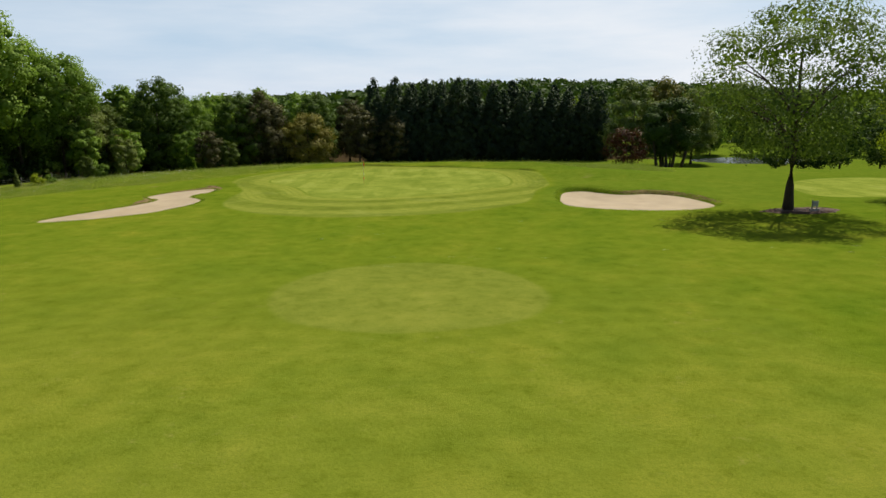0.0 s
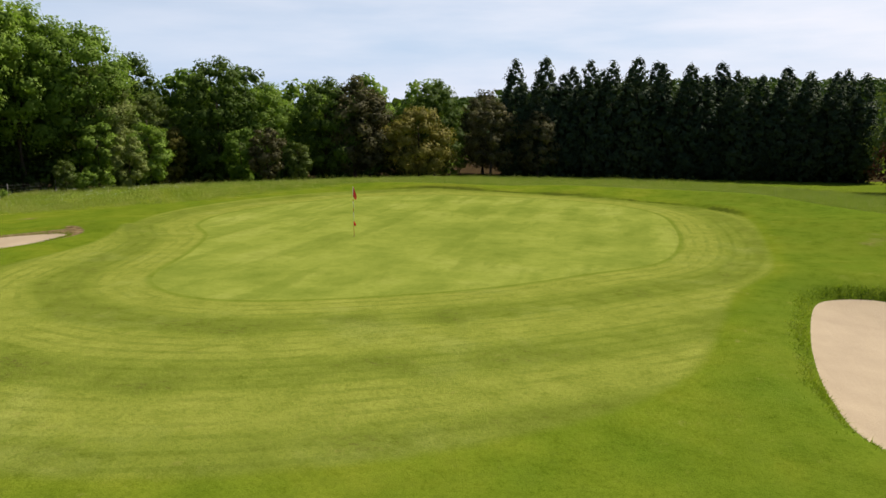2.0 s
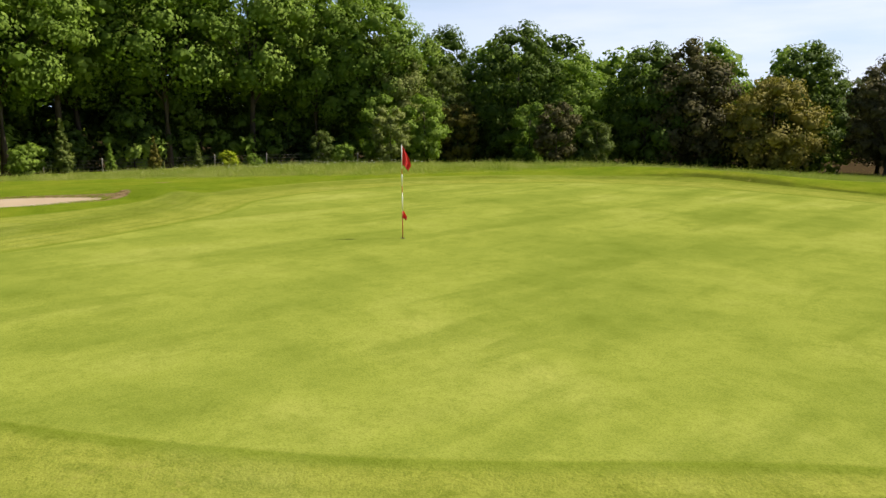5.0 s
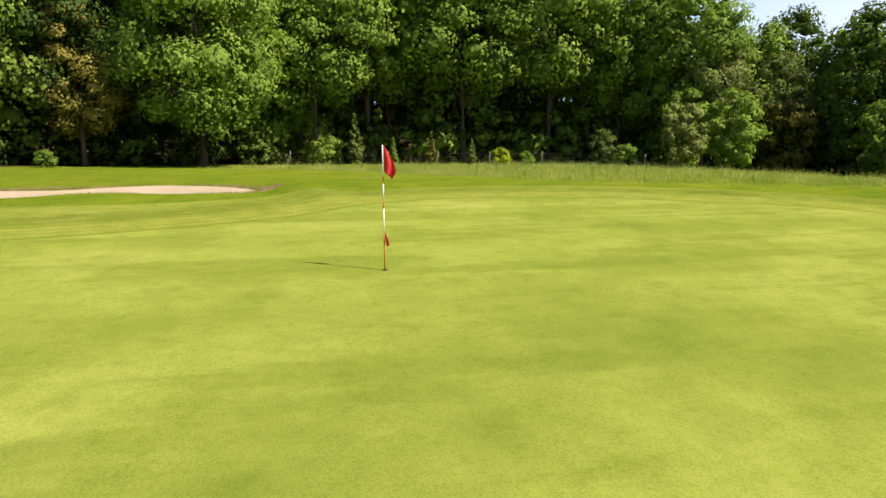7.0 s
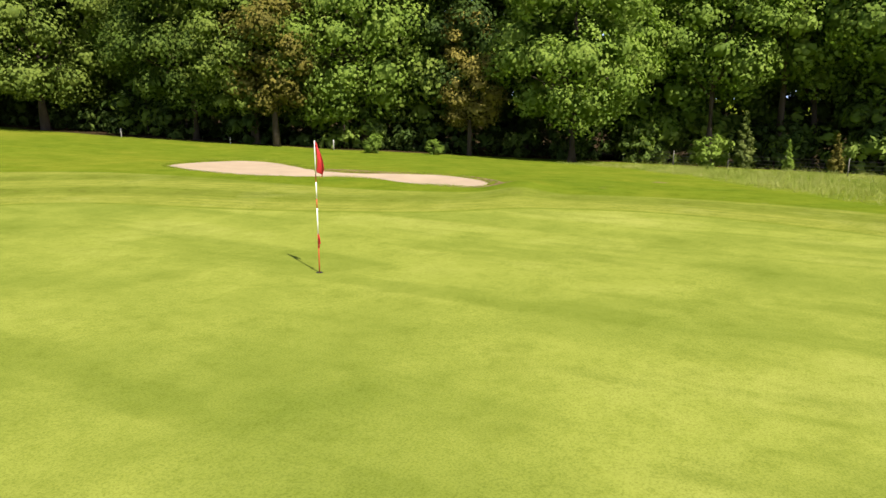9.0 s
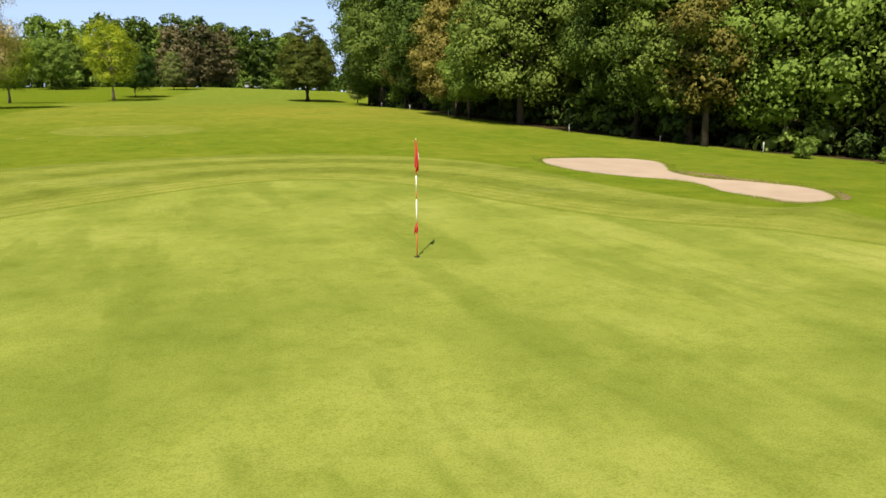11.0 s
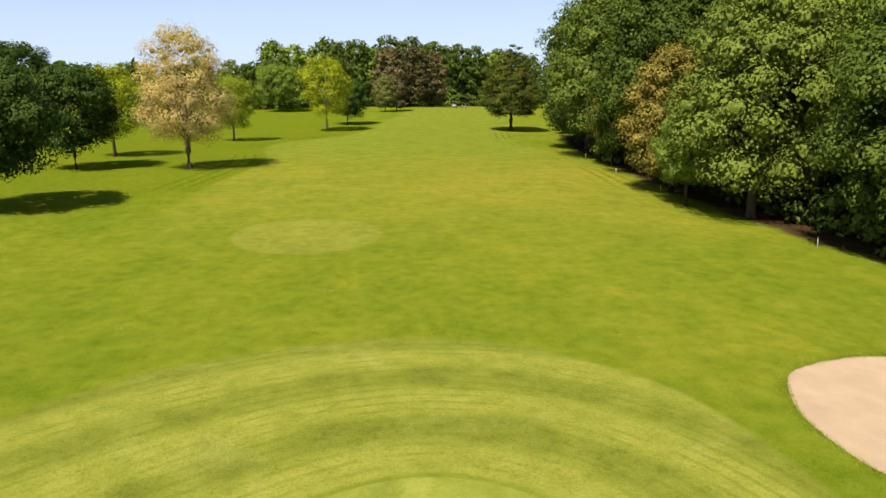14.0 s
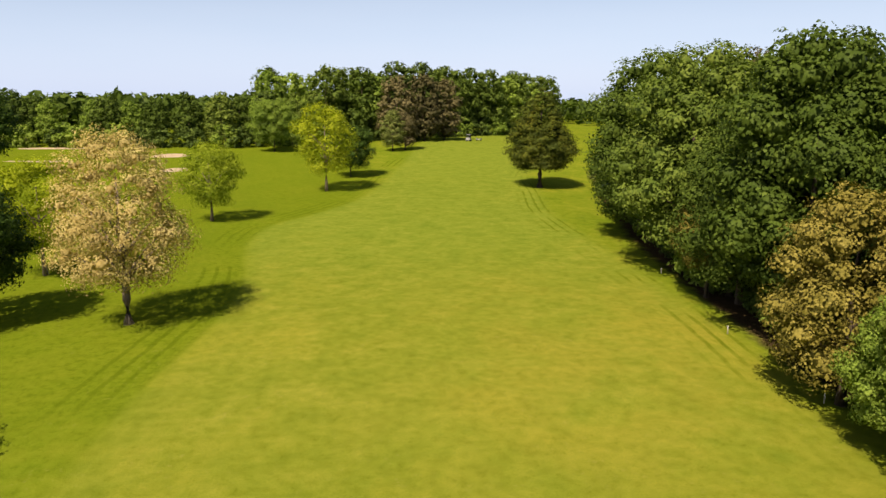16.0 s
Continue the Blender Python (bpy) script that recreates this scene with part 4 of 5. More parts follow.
plant("robinia_tree", LIME_GREEN, 17.9, -53.2, "fresh green robinia with a short pale trunk", group="robinias", turn=200, size=0.95)
plant("robinia_tree", LIME_TALL, 5.0, -81.5, "tall yellow-green robinia beside the fairway", group="robinias", turn=300)
plant("maple_tree", ROUND, 1.5, -98.0, "dark green round tree behind the robinia", group="maples", turn=200, size=0.98)
plant("maple_tree", ROUND_GREEN, 22.0, -139.5, "pale green round tree before the far wood", group="maples", turn=30, size=1.28)
plant("holm_oak", HOLM_OLIVE, -7.4, -139.0, "small olive-brown holm oak before the far wood", group="holm oaks", turn=30, size=0.80)
plant("holm_oak", HOLM_BROWN, -10.6, -141.0, "small brown-leafed holm oak before the far wood", group="holm oaks", turn=130, size=0.78)
plant("maple_tree", ROUND, 72.5, -100.0, "big dense dark tree on the eastern rough", group="maples", turn=77, size=1.75)
plant("maple_tree", ROUND, 46.0, -42.0, "dark green tree on the eastern rough", group="maples", turn=177, size=1.05)
CEDAR = tree_kind(205, 17.6, 13.2, 3.9, 0.5, NEEDLE_GOLD, 26000, 0.30, 20, 6, "tiers", power=0.34, up=0.5, slim=0.5, flat=0.36, tuft=0.3)
plant("cedar_tree", CEDAR, -33.4, -86.2, "dense golden-green conifer standing alone on the fairway's edge")
plant("holm_oak", HOLM_OLIVE, -43.5, -82.0, "low olive-green holm oak at the wood's corner", group="holm oaks", turn=80, size=0.6)

# ---- flagstick ----
WHITE = plain("white_paint", (0.8, 0.79, 0.74), 0.4)
ORANGE = plain("worn_red_paint", (0.50, 0.11, 0.03), 0.5)
FLAG = plain("red_cloth", (0.72, 0.05, 0.045), 0.8, vary=0.1)
HOLE_SHADE = plain("dark_hole", (0.015, 0.013, 0.010), 0.9)
stick = tagged(empty("flagstick", -6.5, 60.0, float(surface(-6.5, 60.0))), "red and white banded golf flagstick standing in the cup", "flagstick")
for lo, hi, mat, lab in ((-0.05, 0.62, ORANGE, "worn orange-red lower section"), (0.62, 1.03, WHITE, "white section"), (1.03, 1.18, ORANGE, "red section"),
                         (1.18, 1.44, WHITE, "white section"), (1.44, 1.56, ORANGE, "red section"), (1.56, 2.07, WHITE, "white section")):
    bm = bmesh.new()
    tube(bm, [(0, 0, lo), (0, 0, (lo + hi) / 2), (0, 0, hi)], [0.011 - lo * 0.0015] * 3, 8)
    part("pole_section", bm, mat, stick, lab)


def hanging_flag(drop, reach, top, heading, folds, seed):
    """Limp cloth falling in folds from the pole."""
    bm = bmesh.new()
    rows, cols = 14, 12
    rng = np.random.default_rng(seed)
    grid = []
    for i in range(rows + 1):
        v = i / rows
        spread = reach * (0.12 + 0.88 * math.sin(min(v * 1.25, 1.0) * math.pi / 2) ** 1.2)
        line = []
        for j in range(cols + 1):
            u = j / cols
            z = top - drop * v * (0.82 + 0.18 * u) - 0.10 * drop * u * v
            line.append(bm.verts.new((0.012 + spread * u * (1 - 0.35 * max(v - 0.8, 0) * 5 * u), 0.028 * math.sin(u * folds * math.pi + v * 2.2) * (0.3 + v), z)))
        grid.append(line)
    for i in range(rows):
        for j in range(cols):
            bm.faces.new((grid[i][j], grid[i][j + 1], grid[i + 1][j + 1], grid[i + 1][j])).smooth = True
    bmesh.ops.solidify(bm, geom=bm.faces[:], thickness=0.003)
    bmesh.ops.rotate(bm, verts=bm.verts, matrix=Matrix.Rotation(radians(heading), 3, "Z"))
    return bm


big = part("flag", hanging_flag(0.50, 0.20, 2.055, 75, 2.6, 1), FLAG, stick, "limp red cloth flag")
bm = bmesh.new()
box(bm, (0.05, 0.006, 0.10), (0.10, 0.033, 1.78))
bmesh.ops.rotate(bm, verts=bm.verts, matrix=Matrix.Rotation(radians(75), 3, "Z"))
part("emblem", bm, WHITE, big, "white emblem patch")
part("marker_flag", hanging_flag(0.20, 0.09, 0.625, 60, 1.2, 2), FLAG, stick, "small red marker flag on the lower pole")
# flat disc with the hole's shade as its colour; no hole is cut
bm = bmesh.new()
bmesh.ops.create_circle(bm, cap_ends=True, radius=0.054, segments=20, matrix=Matrix.Translation((0, 0, 0.006)))
part("cup", bm, HOLE_SHADE, stick, "flat dark disc painted as the shaded cup in the turf")

# ---- posts and fence by the wood ----
POST = plain("post_paint", (0.42, 0.41, 0.37), 0.7, vary=0.25)
WIRE = plain("fence_wire", (0.10, 0.095, 0.085), 0.5, 0.6)
for x, y, h in ((-29.1, 6.0, 0.6), (-31.1, 25.1, 0.6), (-28.9, -5.0, 0.6), (-35.5, 39.5, 0.65), (-30.8, -22.0, 0.6), (-33.6, 32.5, 0.4)):
    bm = bmesh.new()
    tube(bm, [(0, 0, -0.2), (0.01, 0, h * 0.6), (0.02, 0.01, h)], [0.038, 0.036, 0.034], 8)
    ob = part("marker_post", bm, POST)
    ob.matrix_world = pose(x, y, float(surface(x, y)))
    tagged(ob, "short whitish boundary post by the wood", "post", "boundary posts")

# ---- tall rough behind the green ----
TALL = closed_curve([(5, 81.5), (11.5, 75.5), (19.5, 70.2), (24.5, 71.5), (25, 80), (30, 95), (28, 106), (10, 118), (-10, 117), (-24, 106), (-36, 96), (-44, 84), (-46.5, 68), (-44, 58), (-41, 53.5), (-38.5, 53.5), (-36.5, 58), (-32.5, 61.7), (-27.4, 64.2), (-23.4, 66.4), (-19.5, 69.2), (-17.6, 72.5), (-15, 77.5), (-10, 81.5), (-3, 83)], 4)


def tall_grass(seed, count):
    rng = np.random.default_rng(seed)
    x, y = rng.uniform(-47, 31, count), rng.uniform(50, 119, count)
    d = -signed_distance(x, y, TALL)
    keep = (d > 0) & (rng.random(count) < 0.25 + 0.75 * np.exp(-d / 7)) & (rng.random(count) < np.clip(0.3 + d / 1.5, 0, 1))
    x, y, d = x[keep], y[keep], d[keep]
    n = len(x)
    clump = np.sin(x * 1.7 + np.sin(y * 0.9) * 2) * np.sin(y * 1.9 + np.sin(x * 0.8) * 2)
    h = rng.uniform(0.08, 0.40, n) * np.where(x > 0, 1.35, 1.0) * np.clip(0.4 + d / 4, 0.35, 1) * (0.85 + 0.5 * clump) * np.where(rng.random(n) < 0.06, 1.7, 1.0)
    a, w = rng.uniform(0, 2 * np.pi, n), rng.uniform(0.004, 0.012, n)
    lean = rng.normal(0, 0.6, (n, 2)) * h[:, None]
    z = land(x, y) - 0.03
    side = np.stack([np.cos(a) * w, np.sin(a) * w, 0 * a], 1)
    foot = np.stack([x, y, z], 1)
    tip = foot + np.stack([lean[:, 0], lean[:, 1], h], 1)
    v = np.stack([foot - side, foot + side, tip], 1).reshape(-1, 3)
    return v, np.arange(3 * n).reshape(-1, 3)


ob = part("tall_grass", mesh_of("tall_grass", *tall_grass(41, 900000), TALL_GRASS), TALL_GRASS)
tagged(ob, "tall seeding meadow grass behind the mown apron", "grass", kind="stuff")


def lip_grass(seed, outlines, per_metre):
    """Longer unmown blades round the bunkers' rims."""
    rng = np.random.default_rng(seed)
    a = np.concatenate(outlines)
    b = np.concatenate([np.roll(o, -1, axis=0) for o in outlines])
    length = np.hypot(*(b - a).T)
    n = int(length.sum() * per_metre)
    pick = rng.choice(len(a), n, p=length / length.sum())
    run = (b - a)[pick] / (length[pick, None] + 1e-9)
    p = a[pick] + run * rng.random((n, 1)) * length[pick, None] + np.stack([-run[:, 1], run[:, 0]], 1) * rng.normal(0, 0.16, (n, 1))
    x, y = p.T
    outward = np.min([signed_distance(x, y, o) for o in outlines], axis=0)
    keep = outward > -0.12
    x, y = x[keep], y[keep]
    n = len(x)
    z = surface(x, y)
    h, w, t = rng.uniform(0.02, 0.09, n) * (0.75 + 0.4 * np.sin(x * 1.3) * np.sin(y * 1.7)), rng.uniform(0.006, 0.016, n), rng.uniform(0, 2 * np.pi, n)
    foot = np.stack([x, y, z - 0.02], 1)
    side = np.stack([np.cos(t) * w, np.sin(t) * w, 0 * t], 1)
    tip = foot + np.stack([rng.normal(0, 0.05, n), rng.normal(0, 0.05, n), h + 0.02], 1)
    return np.stack([foot - side, foot + side, tip], 1).reshape(-1, 3), np.arange(3 * n).reshape(-1, 3)


LIP = foliage("rim_grass", [(0.2, (0.13, 0.185, 0.014)), (0.5, (0.21, 0.26, 0.024)), (0.8, (0.32, 0.33, 0.06))], 0.4, 0.6)
ob = part("rim_grass", mesh_of("rim_grass", *lip_grass(47, [BUNKER_EAST, BUNKER_WEST], 420), LIP), LIP)
tagged(ob, "longer ragged grass round the bunkers' rims", "grass", kind="stuff")


def umbels(seed, count):
    rng = np.random.default_rng(seed)
    x, y = rng.uniform(-43, -27, count), rng.uniform(56, 80, count)
    keep = signed_distance(x, y, TALL) < -1
    x, y = x[keep], y[keep]
    n = len(x)
    c = np.stack([x, y, land(x, y) + rng.uniform(0.2, 0.42, n)], 1)
    u = np.array([(math.cos(k), math.sin(k), 0.15 * (-1) ** int(k)) for k in (0.3, 1.87, 3.44, 5.0)])
    v = (c[:, None, :] + u[None] * rng.uniform(0.02, 0.055, (n, 1, 1))).reshape(-1, 3)
    k = np.arange(n)[:, None] * 4
    return v, np.concatenate([k + (0, 1, 2), k + (0, 2, 3)])


ob = part("white_wildflowers", mesh_of("white_wildflowers", *umbels(43, 700), plain("petal", (0.75, 0.76, 0.66), 0.8)), None)
tagged(ob, "scattered white wildflower heads in the tall grass", "flowers", kind="stuff")

def weed_rosettes(seed, count):
    """Small rosettes of pale leaves lying in the mown rough."""
    rng = np.random.default_rng(seed)
    x, y = rng.uniform(-6, 20, count), rng.uniform(24, 42, count)
    many = 7
    a = rng.uniform(0, 2 * np.pi, (count, many))
    r = rng.uniform(0.03, 0.07, (count, many))
    c = np.stack([x, y, surface(x, y) + 0.01], 1)[:, None]
    way = np.stack([np.cos(a), np.sin(a), 0 * a], -1)
    side = np.stack([-np.sin(a), np.cos(a), 0 * a], -1) * 0.022
    at = c + np.stack([rng.normal(0, 0.09, (count, many)), rng.normal(0, 0.09, (count, many)), 0 * a], -1)
    tip = at + way * r[..., None] + (0, 0, 0.035)
    v = np.stack([at, (at + tip) / 2 + side + (0, 0, 0.015), tip, (at + tip) / 2 - side + (0, 0, 0.015)], 2).reshape(-1, 3)
    k = np.arange(count * many)[:, None] * 4
    return v, np.concatenate([k + (0, 1, 2), k + (0, 2, 3)])


ob = part("weed_rosettes", mesh_of("weed_rosettes", *weed_rosettes(44, 18), foliage("weed_leaf", [(0.2, (0.13, 0.18, 0.05)), (0.8, (0.28, 0.32, 0.14))], 0.2)), None)
tagged(ob, "scattered pale weed rosettes and clippings on the rough", "weeds", kind="stuff")

# ---- shrubs at the edge of the wood ----
SLIM = tree_kind(301, 3.2, 1.5, 0.15, 0.04, LEAF_OLIVE, 1500, 0.16, 26, 3, "cone", up=0.5, slim=0.55)
BUSH = tree_kind(302, 2.0, 2.2, 0.0, 0.04, LEAF_GREEN, 1700, 0.15, 16, 4, up=0.5, slim=0.6)
COLUMN = tree_kind(303, 5.0, 3.0, 0.1, 0.08, LEAF_OLIVE, 3000, 0.20, 26, 0, up=0.6, slim=0.6)
SLIM_GOLD, SLIM_GREEN, BUSH_LIME = recoloured(SLIM, LEAF_GOLD), recoloured(SLIM, LEAF_GREEN), recoloured(BUSH, LEAF_BRIGHT)
COLUMN_DARK, COLUMN_GREEN, COLUMN_GOLD = recoloured(COLUMN, LEAF_BROWN), recoloured(COLUMN, LEAF_GREEN), recoloured(COLUMN, LEAF_GOLD)
for kind, x, y, size, label in ((BUSH, -47.4, 61.2, 1.05, "rounded green shrub by the wire fence"), (SLIM, -46.6, 63.2, 1.15, "slender grey-green sapling by the wire fence"),
                                (SLIM_GREEN, -45.4, 65.8, 0.62, "small green sapling by the wire fence"), (SLIM_GOLD, -44.1, 68.3, 0.75, "slim golden sapling by the wire fence"),
                                (SLIM, -43.2, 71.0, 0.6, "small grey-green sapling by the wire fence"), (BUSH_LIME, -42.2, 72.9, 0.62, "small yellow-green bush by the wire fence"),
                                (BUSH, -41.8, 74.6, 0.5, "low green bush by the wire fence"), (COLUMN, -40.0, 79.3, 0.55, "pale olive bush in the tall grass"),
                                (BUSH, -39.2, 80.6, 0.8, "olive-green bush in the tall grass"), (COLUMN, -37.6, 83.9, 0.95, "upright grey-green holm oak sapling"),
                                (COLUMN_GREEN, -39.6, 89.0, 1.25, "bright green young tree before the wood"), (COLUMN_GOLD, -43.0, 96.0, 1.3, "upright golden-olive young oak"),
                                (COLUMN_DARK, -31.9, 96.8, 1.16, "dense dark upright shrub before the wood"), (COLUMN, -30.0, 99.8, 0.88, "pale flowering shrub before the wood"),
                                (COLUMN_GREEN, -44.5, 88.0, 1.3, "bushy green young tree before the wood"), (COLUMN_GREEN, -35.0, 97.0, 1.2, "bushy green young tree before the wood"),
                                (BUSH, -35.5, 42.5, 0.6, "light green bramble at the foot of the wood"), (BUSH, -38.6, 45.2, 0.5, "low green bramble at the foot of the wood")):
    plant("shrub" if size < 1.1 else "young_tree", kind, x, y, label, "shrub", "shrubs by the wood", x * 37 % 360, size)
plant("holm_oak", GOLD_LOW, -21.2, 113.0, "yellow-olive holm oak leaning out from the wood", group="holm oaks", turn=60, size=0.98)
plant("holm_oak", HOLM_BROWN, -28.5, 111.0, "dark brown-green holm oak beside the yellow one", group="holm oaks", turn=160, size=0.95)
for x, y, k, t in ((-13.5, 117.5, 0.75, 20), (-8, 119, 0.62, 90), (-16, 124, 0.85, 200)):
    plant("holm_oak", HOLM_BROWN, x, y, "dark dull-green holm oak beside the conifers", group="holm oaks", turn=t, size=k)

# ---- north-east: copse, copper tree, pond, trunks row ----
for x, y, k, t in ((31, 114, 1.08, 0), (37, 117, 1.12, 120), (43, 121, 1.0, 240), (48.5, 152, 0.9, 50)):
    plant("holm_oak", HOLM_OLIVE if k < 1.1 else HOLM[0], x, y, "large pale-tipped holm oak beyond the rough", group="holm oaks", turn=t, size=k)
COPPER = tree_kind(401, 5.4, 6.0, 0.3, 0.1, LEAF_COPPER, 2600, 0.24, 26, 8, up=0.4, slim=0.6, heart=0.25, even=0.2, tuft=0.42)
plant("copper_tree", COPPER, 28.3, 106.5, "small copper-leaved tree before the conifers", size=1.05)
CLUMP = tree_kind(402, 7.2, 6.2, 1.9, 0.12, LEAF_DARK, 11000, 0.2, 26, 4, up=0.4, slim=0.6)
ob = plant("lime_clump", CLUMP, 30.6, 93.5, "dark round-crowned tree on several slanting trunks", turn=25, size=1.26)
for dx, dy, tx, ty in ((-1.5, 0.2, -2.0, 0.4), (-0.8, -0.4, -1.2, -0.5), (0.6, 0.4, 1.3, 0.6), (1.3, -0.2, 2.1, -0.3), (-0.3, 0.8, -0.5, 1.4)):
    bm = bmesh.new()
    tube(bm, [(dx, dy, -0.1), ((dx + tx) / 2 + 0.06, (dy + ty) / 2, 1.3), (tx, ty, 3.0)], [0.19, 0.15, 0.10], 7)
    part("trunk", bm, BARK, ob)
for x, y, turn, r in along([(44, 91), (54, 96), (66, 100), (80, 104)], 4.4, 21, 1.0):
    plant("oak_tree", BACK_DARK[int(r * 9) % 2], x, y, "dark tree in a row beyond the eastern green", group="row of trees by the pond", turn=turn, size=0.36 + 0.1 * r)
for x, y, turn, r in along([(46, 150), (60, 152), (76, 150), (95, 140), (115, 125)], 6.0, 22, 1.5):
    plant("oak_tree", BACK_DARK[int(r * 9) % 2] if r > 0.4 else BACK[int(r * 10) % 3], x, y, "dark oak behind the pond", group="trees behind the pond", turn=turn, size=0.5 + 0.15 * r)
plant("robinia_tree", LIME, 33.0, 46.0, "yellow-green robinia on the eastern rough", group="robinias", turn=20, size=0.75)
WATER, wn2, wl2, wp = material("pond_water")
wp.inputs["Base Color"].default_value, wp.inputs["Roughness"].default_value = (0.03, 0.04, 0.035, 1), 0.2
bump(wn2, wl2, noise_node(wn2, wl2, 1.2, 3), 0.9, 0.25, wp)
bm = bmesh.new()
bm.faces.new([bm.verts.new((x, y, -4.62)) for x, y in closed_curve(np.array([(46, 132), (54, 126), (66, 126), (78, 136), (68, 148), (55, 147), (47.5, 141)]))])
tagged(part("pond", bm, WATER), "still pond reflecting the pale sky", "pond", kind="structure")

MULCH = plain("bark_mulch", (0.085, 0.04, 0.026), 0.95, vary=0.5, scale=9)
bm = bmesh.new()
rim = []
for k in range(36):
    a = 2 * math.pi * k / 36
    r = 1.0 + 0.08 * math.sin(3 * a) + 0.05 * math.sin(7 * a + 1)
    rim.append((2.5 * r * math.cos(a), 1.25 * r * math.sin(a)))
top = [bm.verts.new((0.75 * x, 0.75 * y, 0.10 + 0.02 * math.sin(9 * x))) for x, y in rim]
low = [bm.verts.new((x, y, -0.06)) for x, y in rim]
bm.faces.new(top)
for k in range(36):
    bm.faces.new((low[k], low[(k + 1) % 36], top[(k + 1) % 36], top[k]))
ob = part("mulch_bed", bm, MULCH)
ob.matrix_world = pose(22.0, 40.7, float(surface(22.0, 40.7)) + 0.01, 0, 0, 5)
tagged(ob, "oval bed of dark reddish bark mulch under the tree", "mulch bed")
GREYWOOD = plain("weathered_wood", (0.42, 0.40, 0.36), 0.85, vary=0.3)
sign = tagged(empty("tee_marker_sign", 22.35, 40.3, float(surface(22.35, 40.3)) + 0.08, 15), "small weathered grey wooden marker in the mulch", "sign")
for name, size, at in (("board", (0.42, 0.03, 0.34), (0, 0, 0.42)), ("post", (0.06, 0.06, 0.66), (-0.17, 0.04, 0.30)), ("post", (0.06, 0.06, 0.5), (0.17, 0.04, 0.22)), ("foot", (0.6, 0.2, 0.1), (0, 0.02, 0.05))):
    bm = bmesh.new()
    box(bm, size, at, bevel=0.008)
    part(name, bm, GREYWOOD, sign)

# rail fence on the far east side
rail_fence = tagged(empty("rail_fence", 0, 0, 0), "dark wooden post-and-rail fence beyond the eastern green", "fence")
stations = [(58 + 3.2 * k, 88 + 1.0 * k) for k in range(9)]
for x, y in stations:
    bm = bmesh.new()
    box(bm, (0.14, 0.14, 1.5), (x, y, float(surface(x, y)) + 0.65), bevel=0.01)
    part("post", bm, BARK, rail_fence)
for (ax, ay), (bx, by) in zip(stations, stations[1:]):
    for h in (0.55, 1.15):
        bm = bmesh.new()
        tube(bm, [(ax, ay, float(surface(ax, ay)) + h), (bx, by, float(surface(bx, by)) + h)], [0.05, 0.05], 6)
        part("rail", bm, BARK, rail_fence)

# ---- wire fence before the wood ----
GREYPOST = plain("grey_post", (0.20, 0.185, 0.16), 0.85, vary=0.3)
wire_fence = tagged(empty("wire_fence", 0, 0, 0), "thin sheep-wire fence on grey posts before the wood", "fence")
stations = [(-49.2, 55.0), (-48.6, 58.6), (-47.8, 62.2), (-46.6, 65.6), (-45.2, 69.0), (-43.6, 72.4), (-42.2, 75.8), (-41.0, 79.2), (-40.2, 82.6)]
for x, y in stations:
    bm = bmesh.new()
    tube(bm, [(x, y, float(surface(x, y)) - 0.2), (x + 0.02, y, float(surface(x, y)) + 0.6), (x + 0.01, y + 0.02, float(surface(x, y)) + 1.02)], [0.045, 0.04, 0.04], 7)
    part("post", bm, GREYPOST, wire_fence)
for h in (0.2, 0.42, 0.64, 0.86):
    bm = bmesh.new()
    tube(bm, [(x, y, float(surface(x, y)) + h) for x, y in stations], [0.007] * len(stations), 4)
    part("wire", bm, WIRE, wire_fence)

# ---- buggy far down the fairway ----
GREYPAINT, RUBBER, GLASSY = plain("grey_paint", (0.30, 0.31, 0.32), 0.4), plain("rubber", (0.02, 0.02, 0.02), 0.85), plain("dark_trim", (0.05, 0.05, 0.055), 0.5)
cart = tagged(empty("golf_buggy", -30.0, -166.0, float(surface(-30.0, -166.0)), 70), "grey golf buggy with a roof parked by the far wood", "golf cart")
for name, mat, size, at in (("body", GREYPAINT, (2.3, 1.15, 0.45), (0, 0, 0.55)), ("bonnet", GREYPAINT, (0.5, 1.1, 0.35), (0.9, 0, 0.9)), ("seat", GLASSY, (0.5, 1.05, 0.18), (-0.2, 0, 0.86)),
                            ("backrest", GLASSY, (0.12, 1.05, 0.5), (-0.5, 0, 1.15)), ("roof", GREYPAINT, (1.6, 1.2, 0.08), (0.0, 0, 1.85))):
    bm = bmesh.new()
    box(bm, size, at, bevel=0.03)
    part(name, bm, mat, cart)
for sx in (-0.75, 0.8):
    for sy in (-0.52, 0.52):
        bm = bmesh.new()
        tube(bm, [(sx, sy - 0.1, 0.24), (sx, sy + 0.1, 0.24)], [0.24, 0.24], 16)
        part("wheel", bm, RUBBER, cart)
        bm = bmesh.new()
        tube(bm, [(sx * 0.92, sy, 0.75), (sx * 0.88, sy, 1.82)], [0.025, 0.025], 6)
        part("roof_strut", bm, GLASSY, cart)
trailer = tagged(empty("trailer", -33.2, -167.3, float(surface(-33.2, -167.3)), 70), "low grey trailer standing behind the buggy", "trailer")
for name, mat, size, at in (("bed", GREYPAINT, (2.0, 1.2, 0.12), (0, 0, 0.5)), ("side", GREYPAINT, (2.0, 0.05, 0.35), (0, 0.6, 0.72)), ("side", GREYPAINT, (2.0, 0.05, 0.35), (0, -0.6, 0.72)), ("drawbar", GLASSY, (0.9, 0.08, 0.08), (1.4, 0, 0.45))):
    bm = bmesh.new()
    box(bm, size, at, bevel=0.01)
    part(name, bm, mat, trailer)
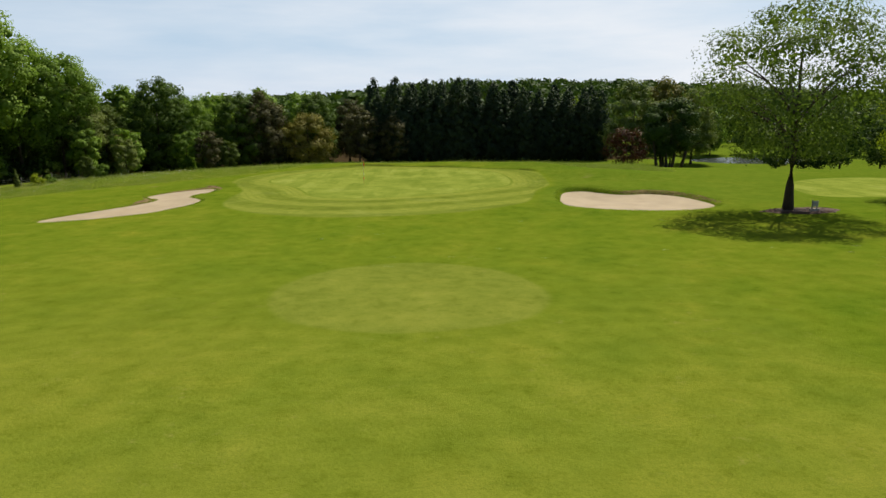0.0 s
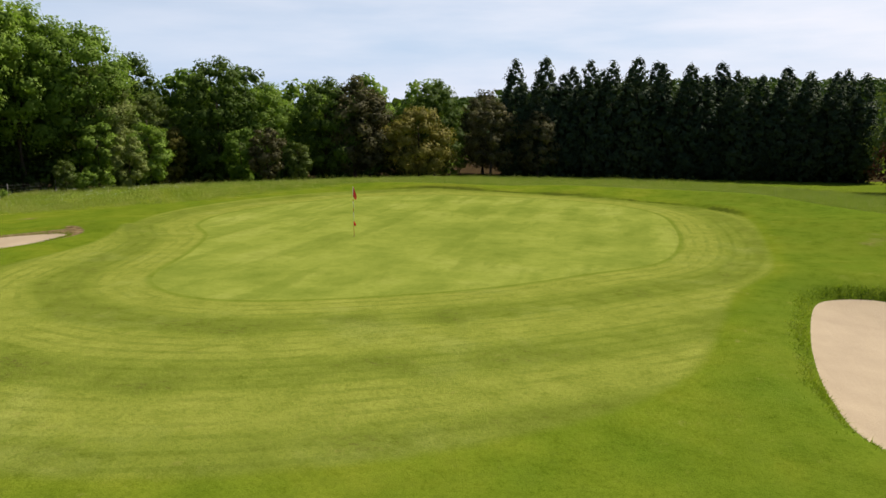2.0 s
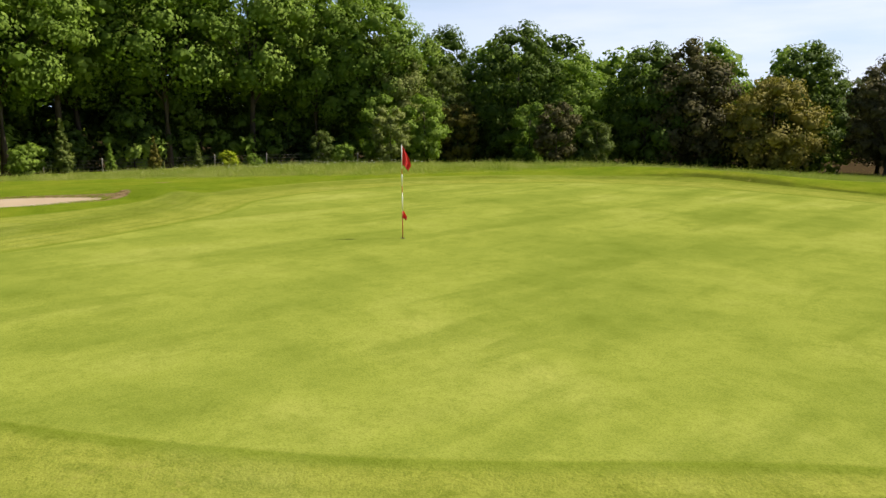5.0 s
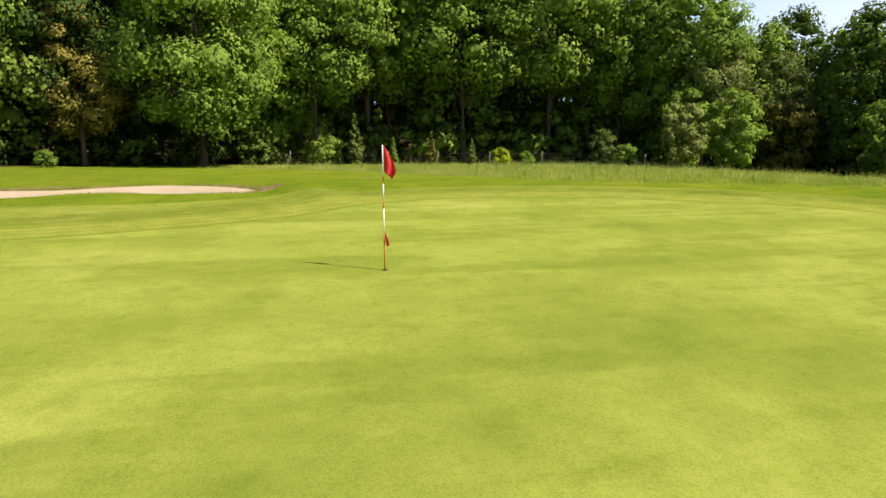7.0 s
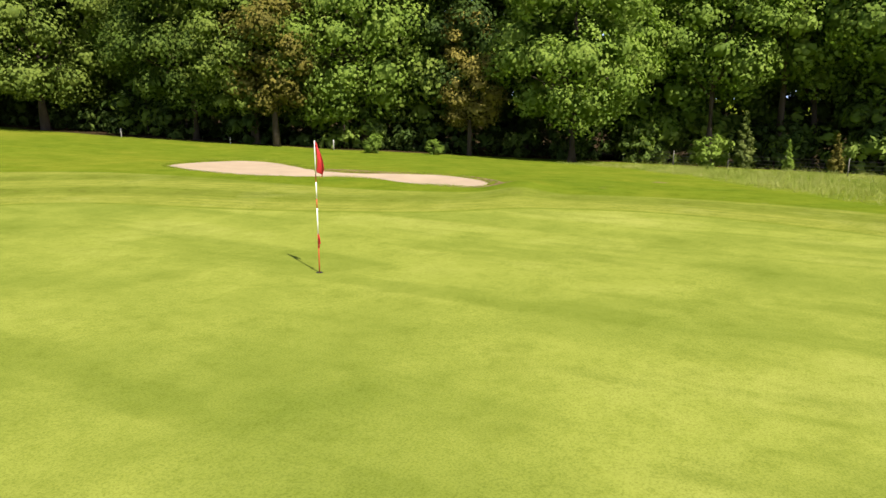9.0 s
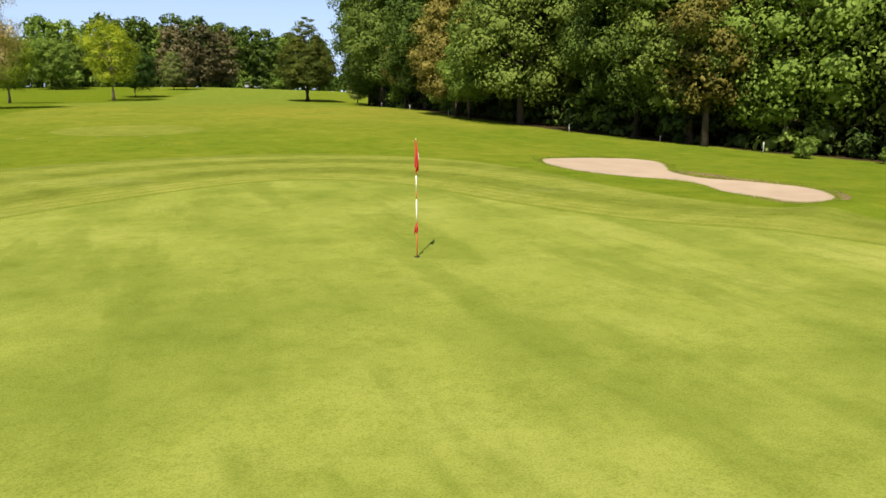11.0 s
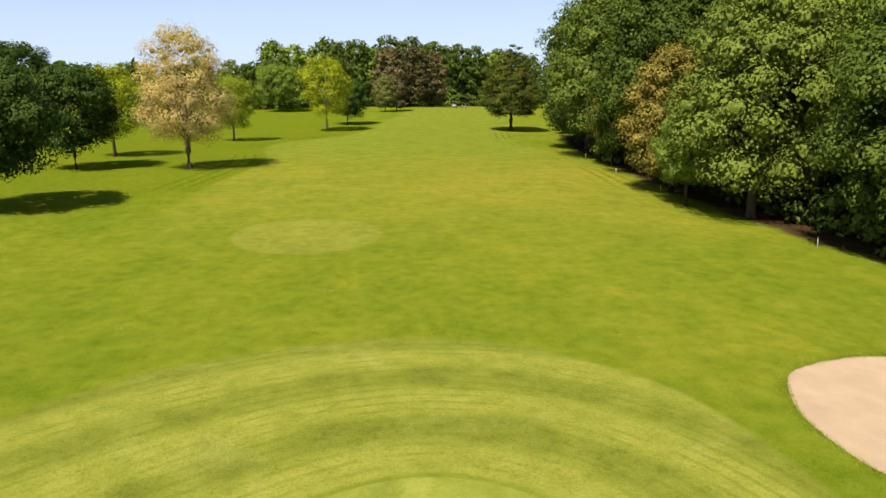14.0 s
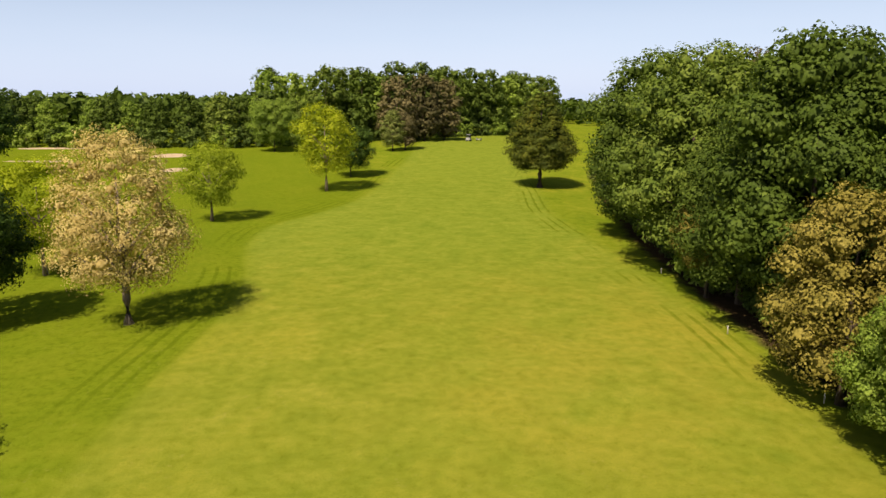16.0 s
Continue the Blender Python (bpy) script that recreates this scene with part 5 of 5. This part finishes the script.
for sy in (-0.6, 0.6):
    bm = bmesh.new()
    tube(bm, [(0, sy - 0.08, 0.25), (0, sy + 0.08, 0.25)], [0.25, 0.25], 16)
    part("wheel", bm, RUBBER, trailer)


# ---- distant woods ----
def far_canopy(seed, regions, mat, label):
    rng = np.random.default_rng(seed)
    puffs = []
    for x0, x1, y0, y1, count, lift, size in regions:
        x, y = rng.uniform(x0, x1, count), rng.uniform(y0, y1, count)
        z = land(x, y) + 20 * np.exp(-((y - 640) / 150) ** 2) * np.exp(-((x - 80) / 300) ** 2)
        puffs.append(np.stack([x, y, z + lift * rng.uniform(0.05, 1.0, count) ** 0.6, size * rng.uniform(0.7, 1.3, count)], 1))
    puffs = np.concatenate(puffs)
    n, per = len(puffs), 32
    d = rng.normal(size=(n, per, 3)) + (0, 0, 0.5)
    d /= np.linalg.norm(d, axis=2, keepdims=True)
    p = puffs[:, None, :3] + d * puffs[:, None, 3:] * rng.uniform(0.7, 1.1, (n, per, 1)) * (1, 1, 0.8)
    nrm = d * 0.9 + rng.normal(size=(n, per, 3)) * 0.35
    nrm /= np.linalg.norm(nrm, axis=2, keepdims=True)
    a = np.cross(nrm, rng.normal(size=(n, per, 3)))
    a /= np.linalg.norm(a, axis=2, keepdims=True)
    b, s = np.cross(nrm, a), puffs[:, None, 3:] * rng.uniform(0.16, 0.36, (n, per, 1))
    v = np.stack([p - a * s, p + b * s * 0.7, p + a * s, p - b * s * 0.7], 2).reshape(-1, 3)
    k = np.arange(n * per)[:, None] * 4
    ob = part("distant_wood", mesh_of("distant_wood", v, np.concatenate([k + (0, 1, 2), k + (0, 2, 3)]), mat), mat)
    return tagged(ob, label, "woods", kind="stuff")


far_canopy(61, [(-300, 420, 500, 640, 1500, 7, 5.5), (-100, 300, 350, 480, 300, 8, 5.5), (60, 300, 190, 300, 240, 8, 5.0), (-60, 60, 170, 240, 120, 9, 5.0)], LEAF_DARK, "wooded ridge in the northern distance")
far_canopy(62, [(-20, 140, -205, -176, 230, 10, 4.5), (95, 300, -260, -170, 330, 7, 5.0), (-220, 320, -400, -300, 450, 8, 6.0), (140, 230, -150, 0, 120, 9, 5.5)], LEAF_MID, "distant woods beyond the course")

# ---- house far beyond the course ----
house = tagged(empty("farmhouse", 168.0, -205.0, float(land(168.0, -205.0)), 35), "distant cream-walled house with a terracotta roof among trees", "house")
RENDERWALL, TILE, PANE = plain("cream_render", (0.62, 0.52, 0.42), 0.9), plain("terracotta", (0.42, 0.20, 0.12), 0.85, vary=0.3), plain("window_pane", (0.06, 0.07, 0.08), 0.15)
bm = bmesh.new()
box(bm, (14, 9, 7), (0, 0, 3.5), bevel=0.05)
part("wall", bm, RENDERWALL, house)
bm = bmesh.new()
pr = [bm.verts.new(c) for c in ((-7.5, -5, 6.9), (7.5, -5, 6.9), (7.5, 5, 6.9), (-7.5, 5, 6.9), (-7.5, 0, 9.6), (7.5, 0, 9.6))]
for f in ((0, 1, 5, 4), (2, 3, 4, 5), (0, 4, 3), (1, 2, 5), (0, 3, 2, 1)):
    bm.faces.new([pr[k] for k in f])
part("roof", bm, TILE, house)
for k in (-4.5, -1.5, 1.5, 4.5):
    for h in (1.8, 5.0):
        for side in (-4.52, 4.52):
            bm = bmesh.new()
            box(bm, (1.0, 0.08, 1.5), (k, side, h))
            part("window", bm, PANE, house)
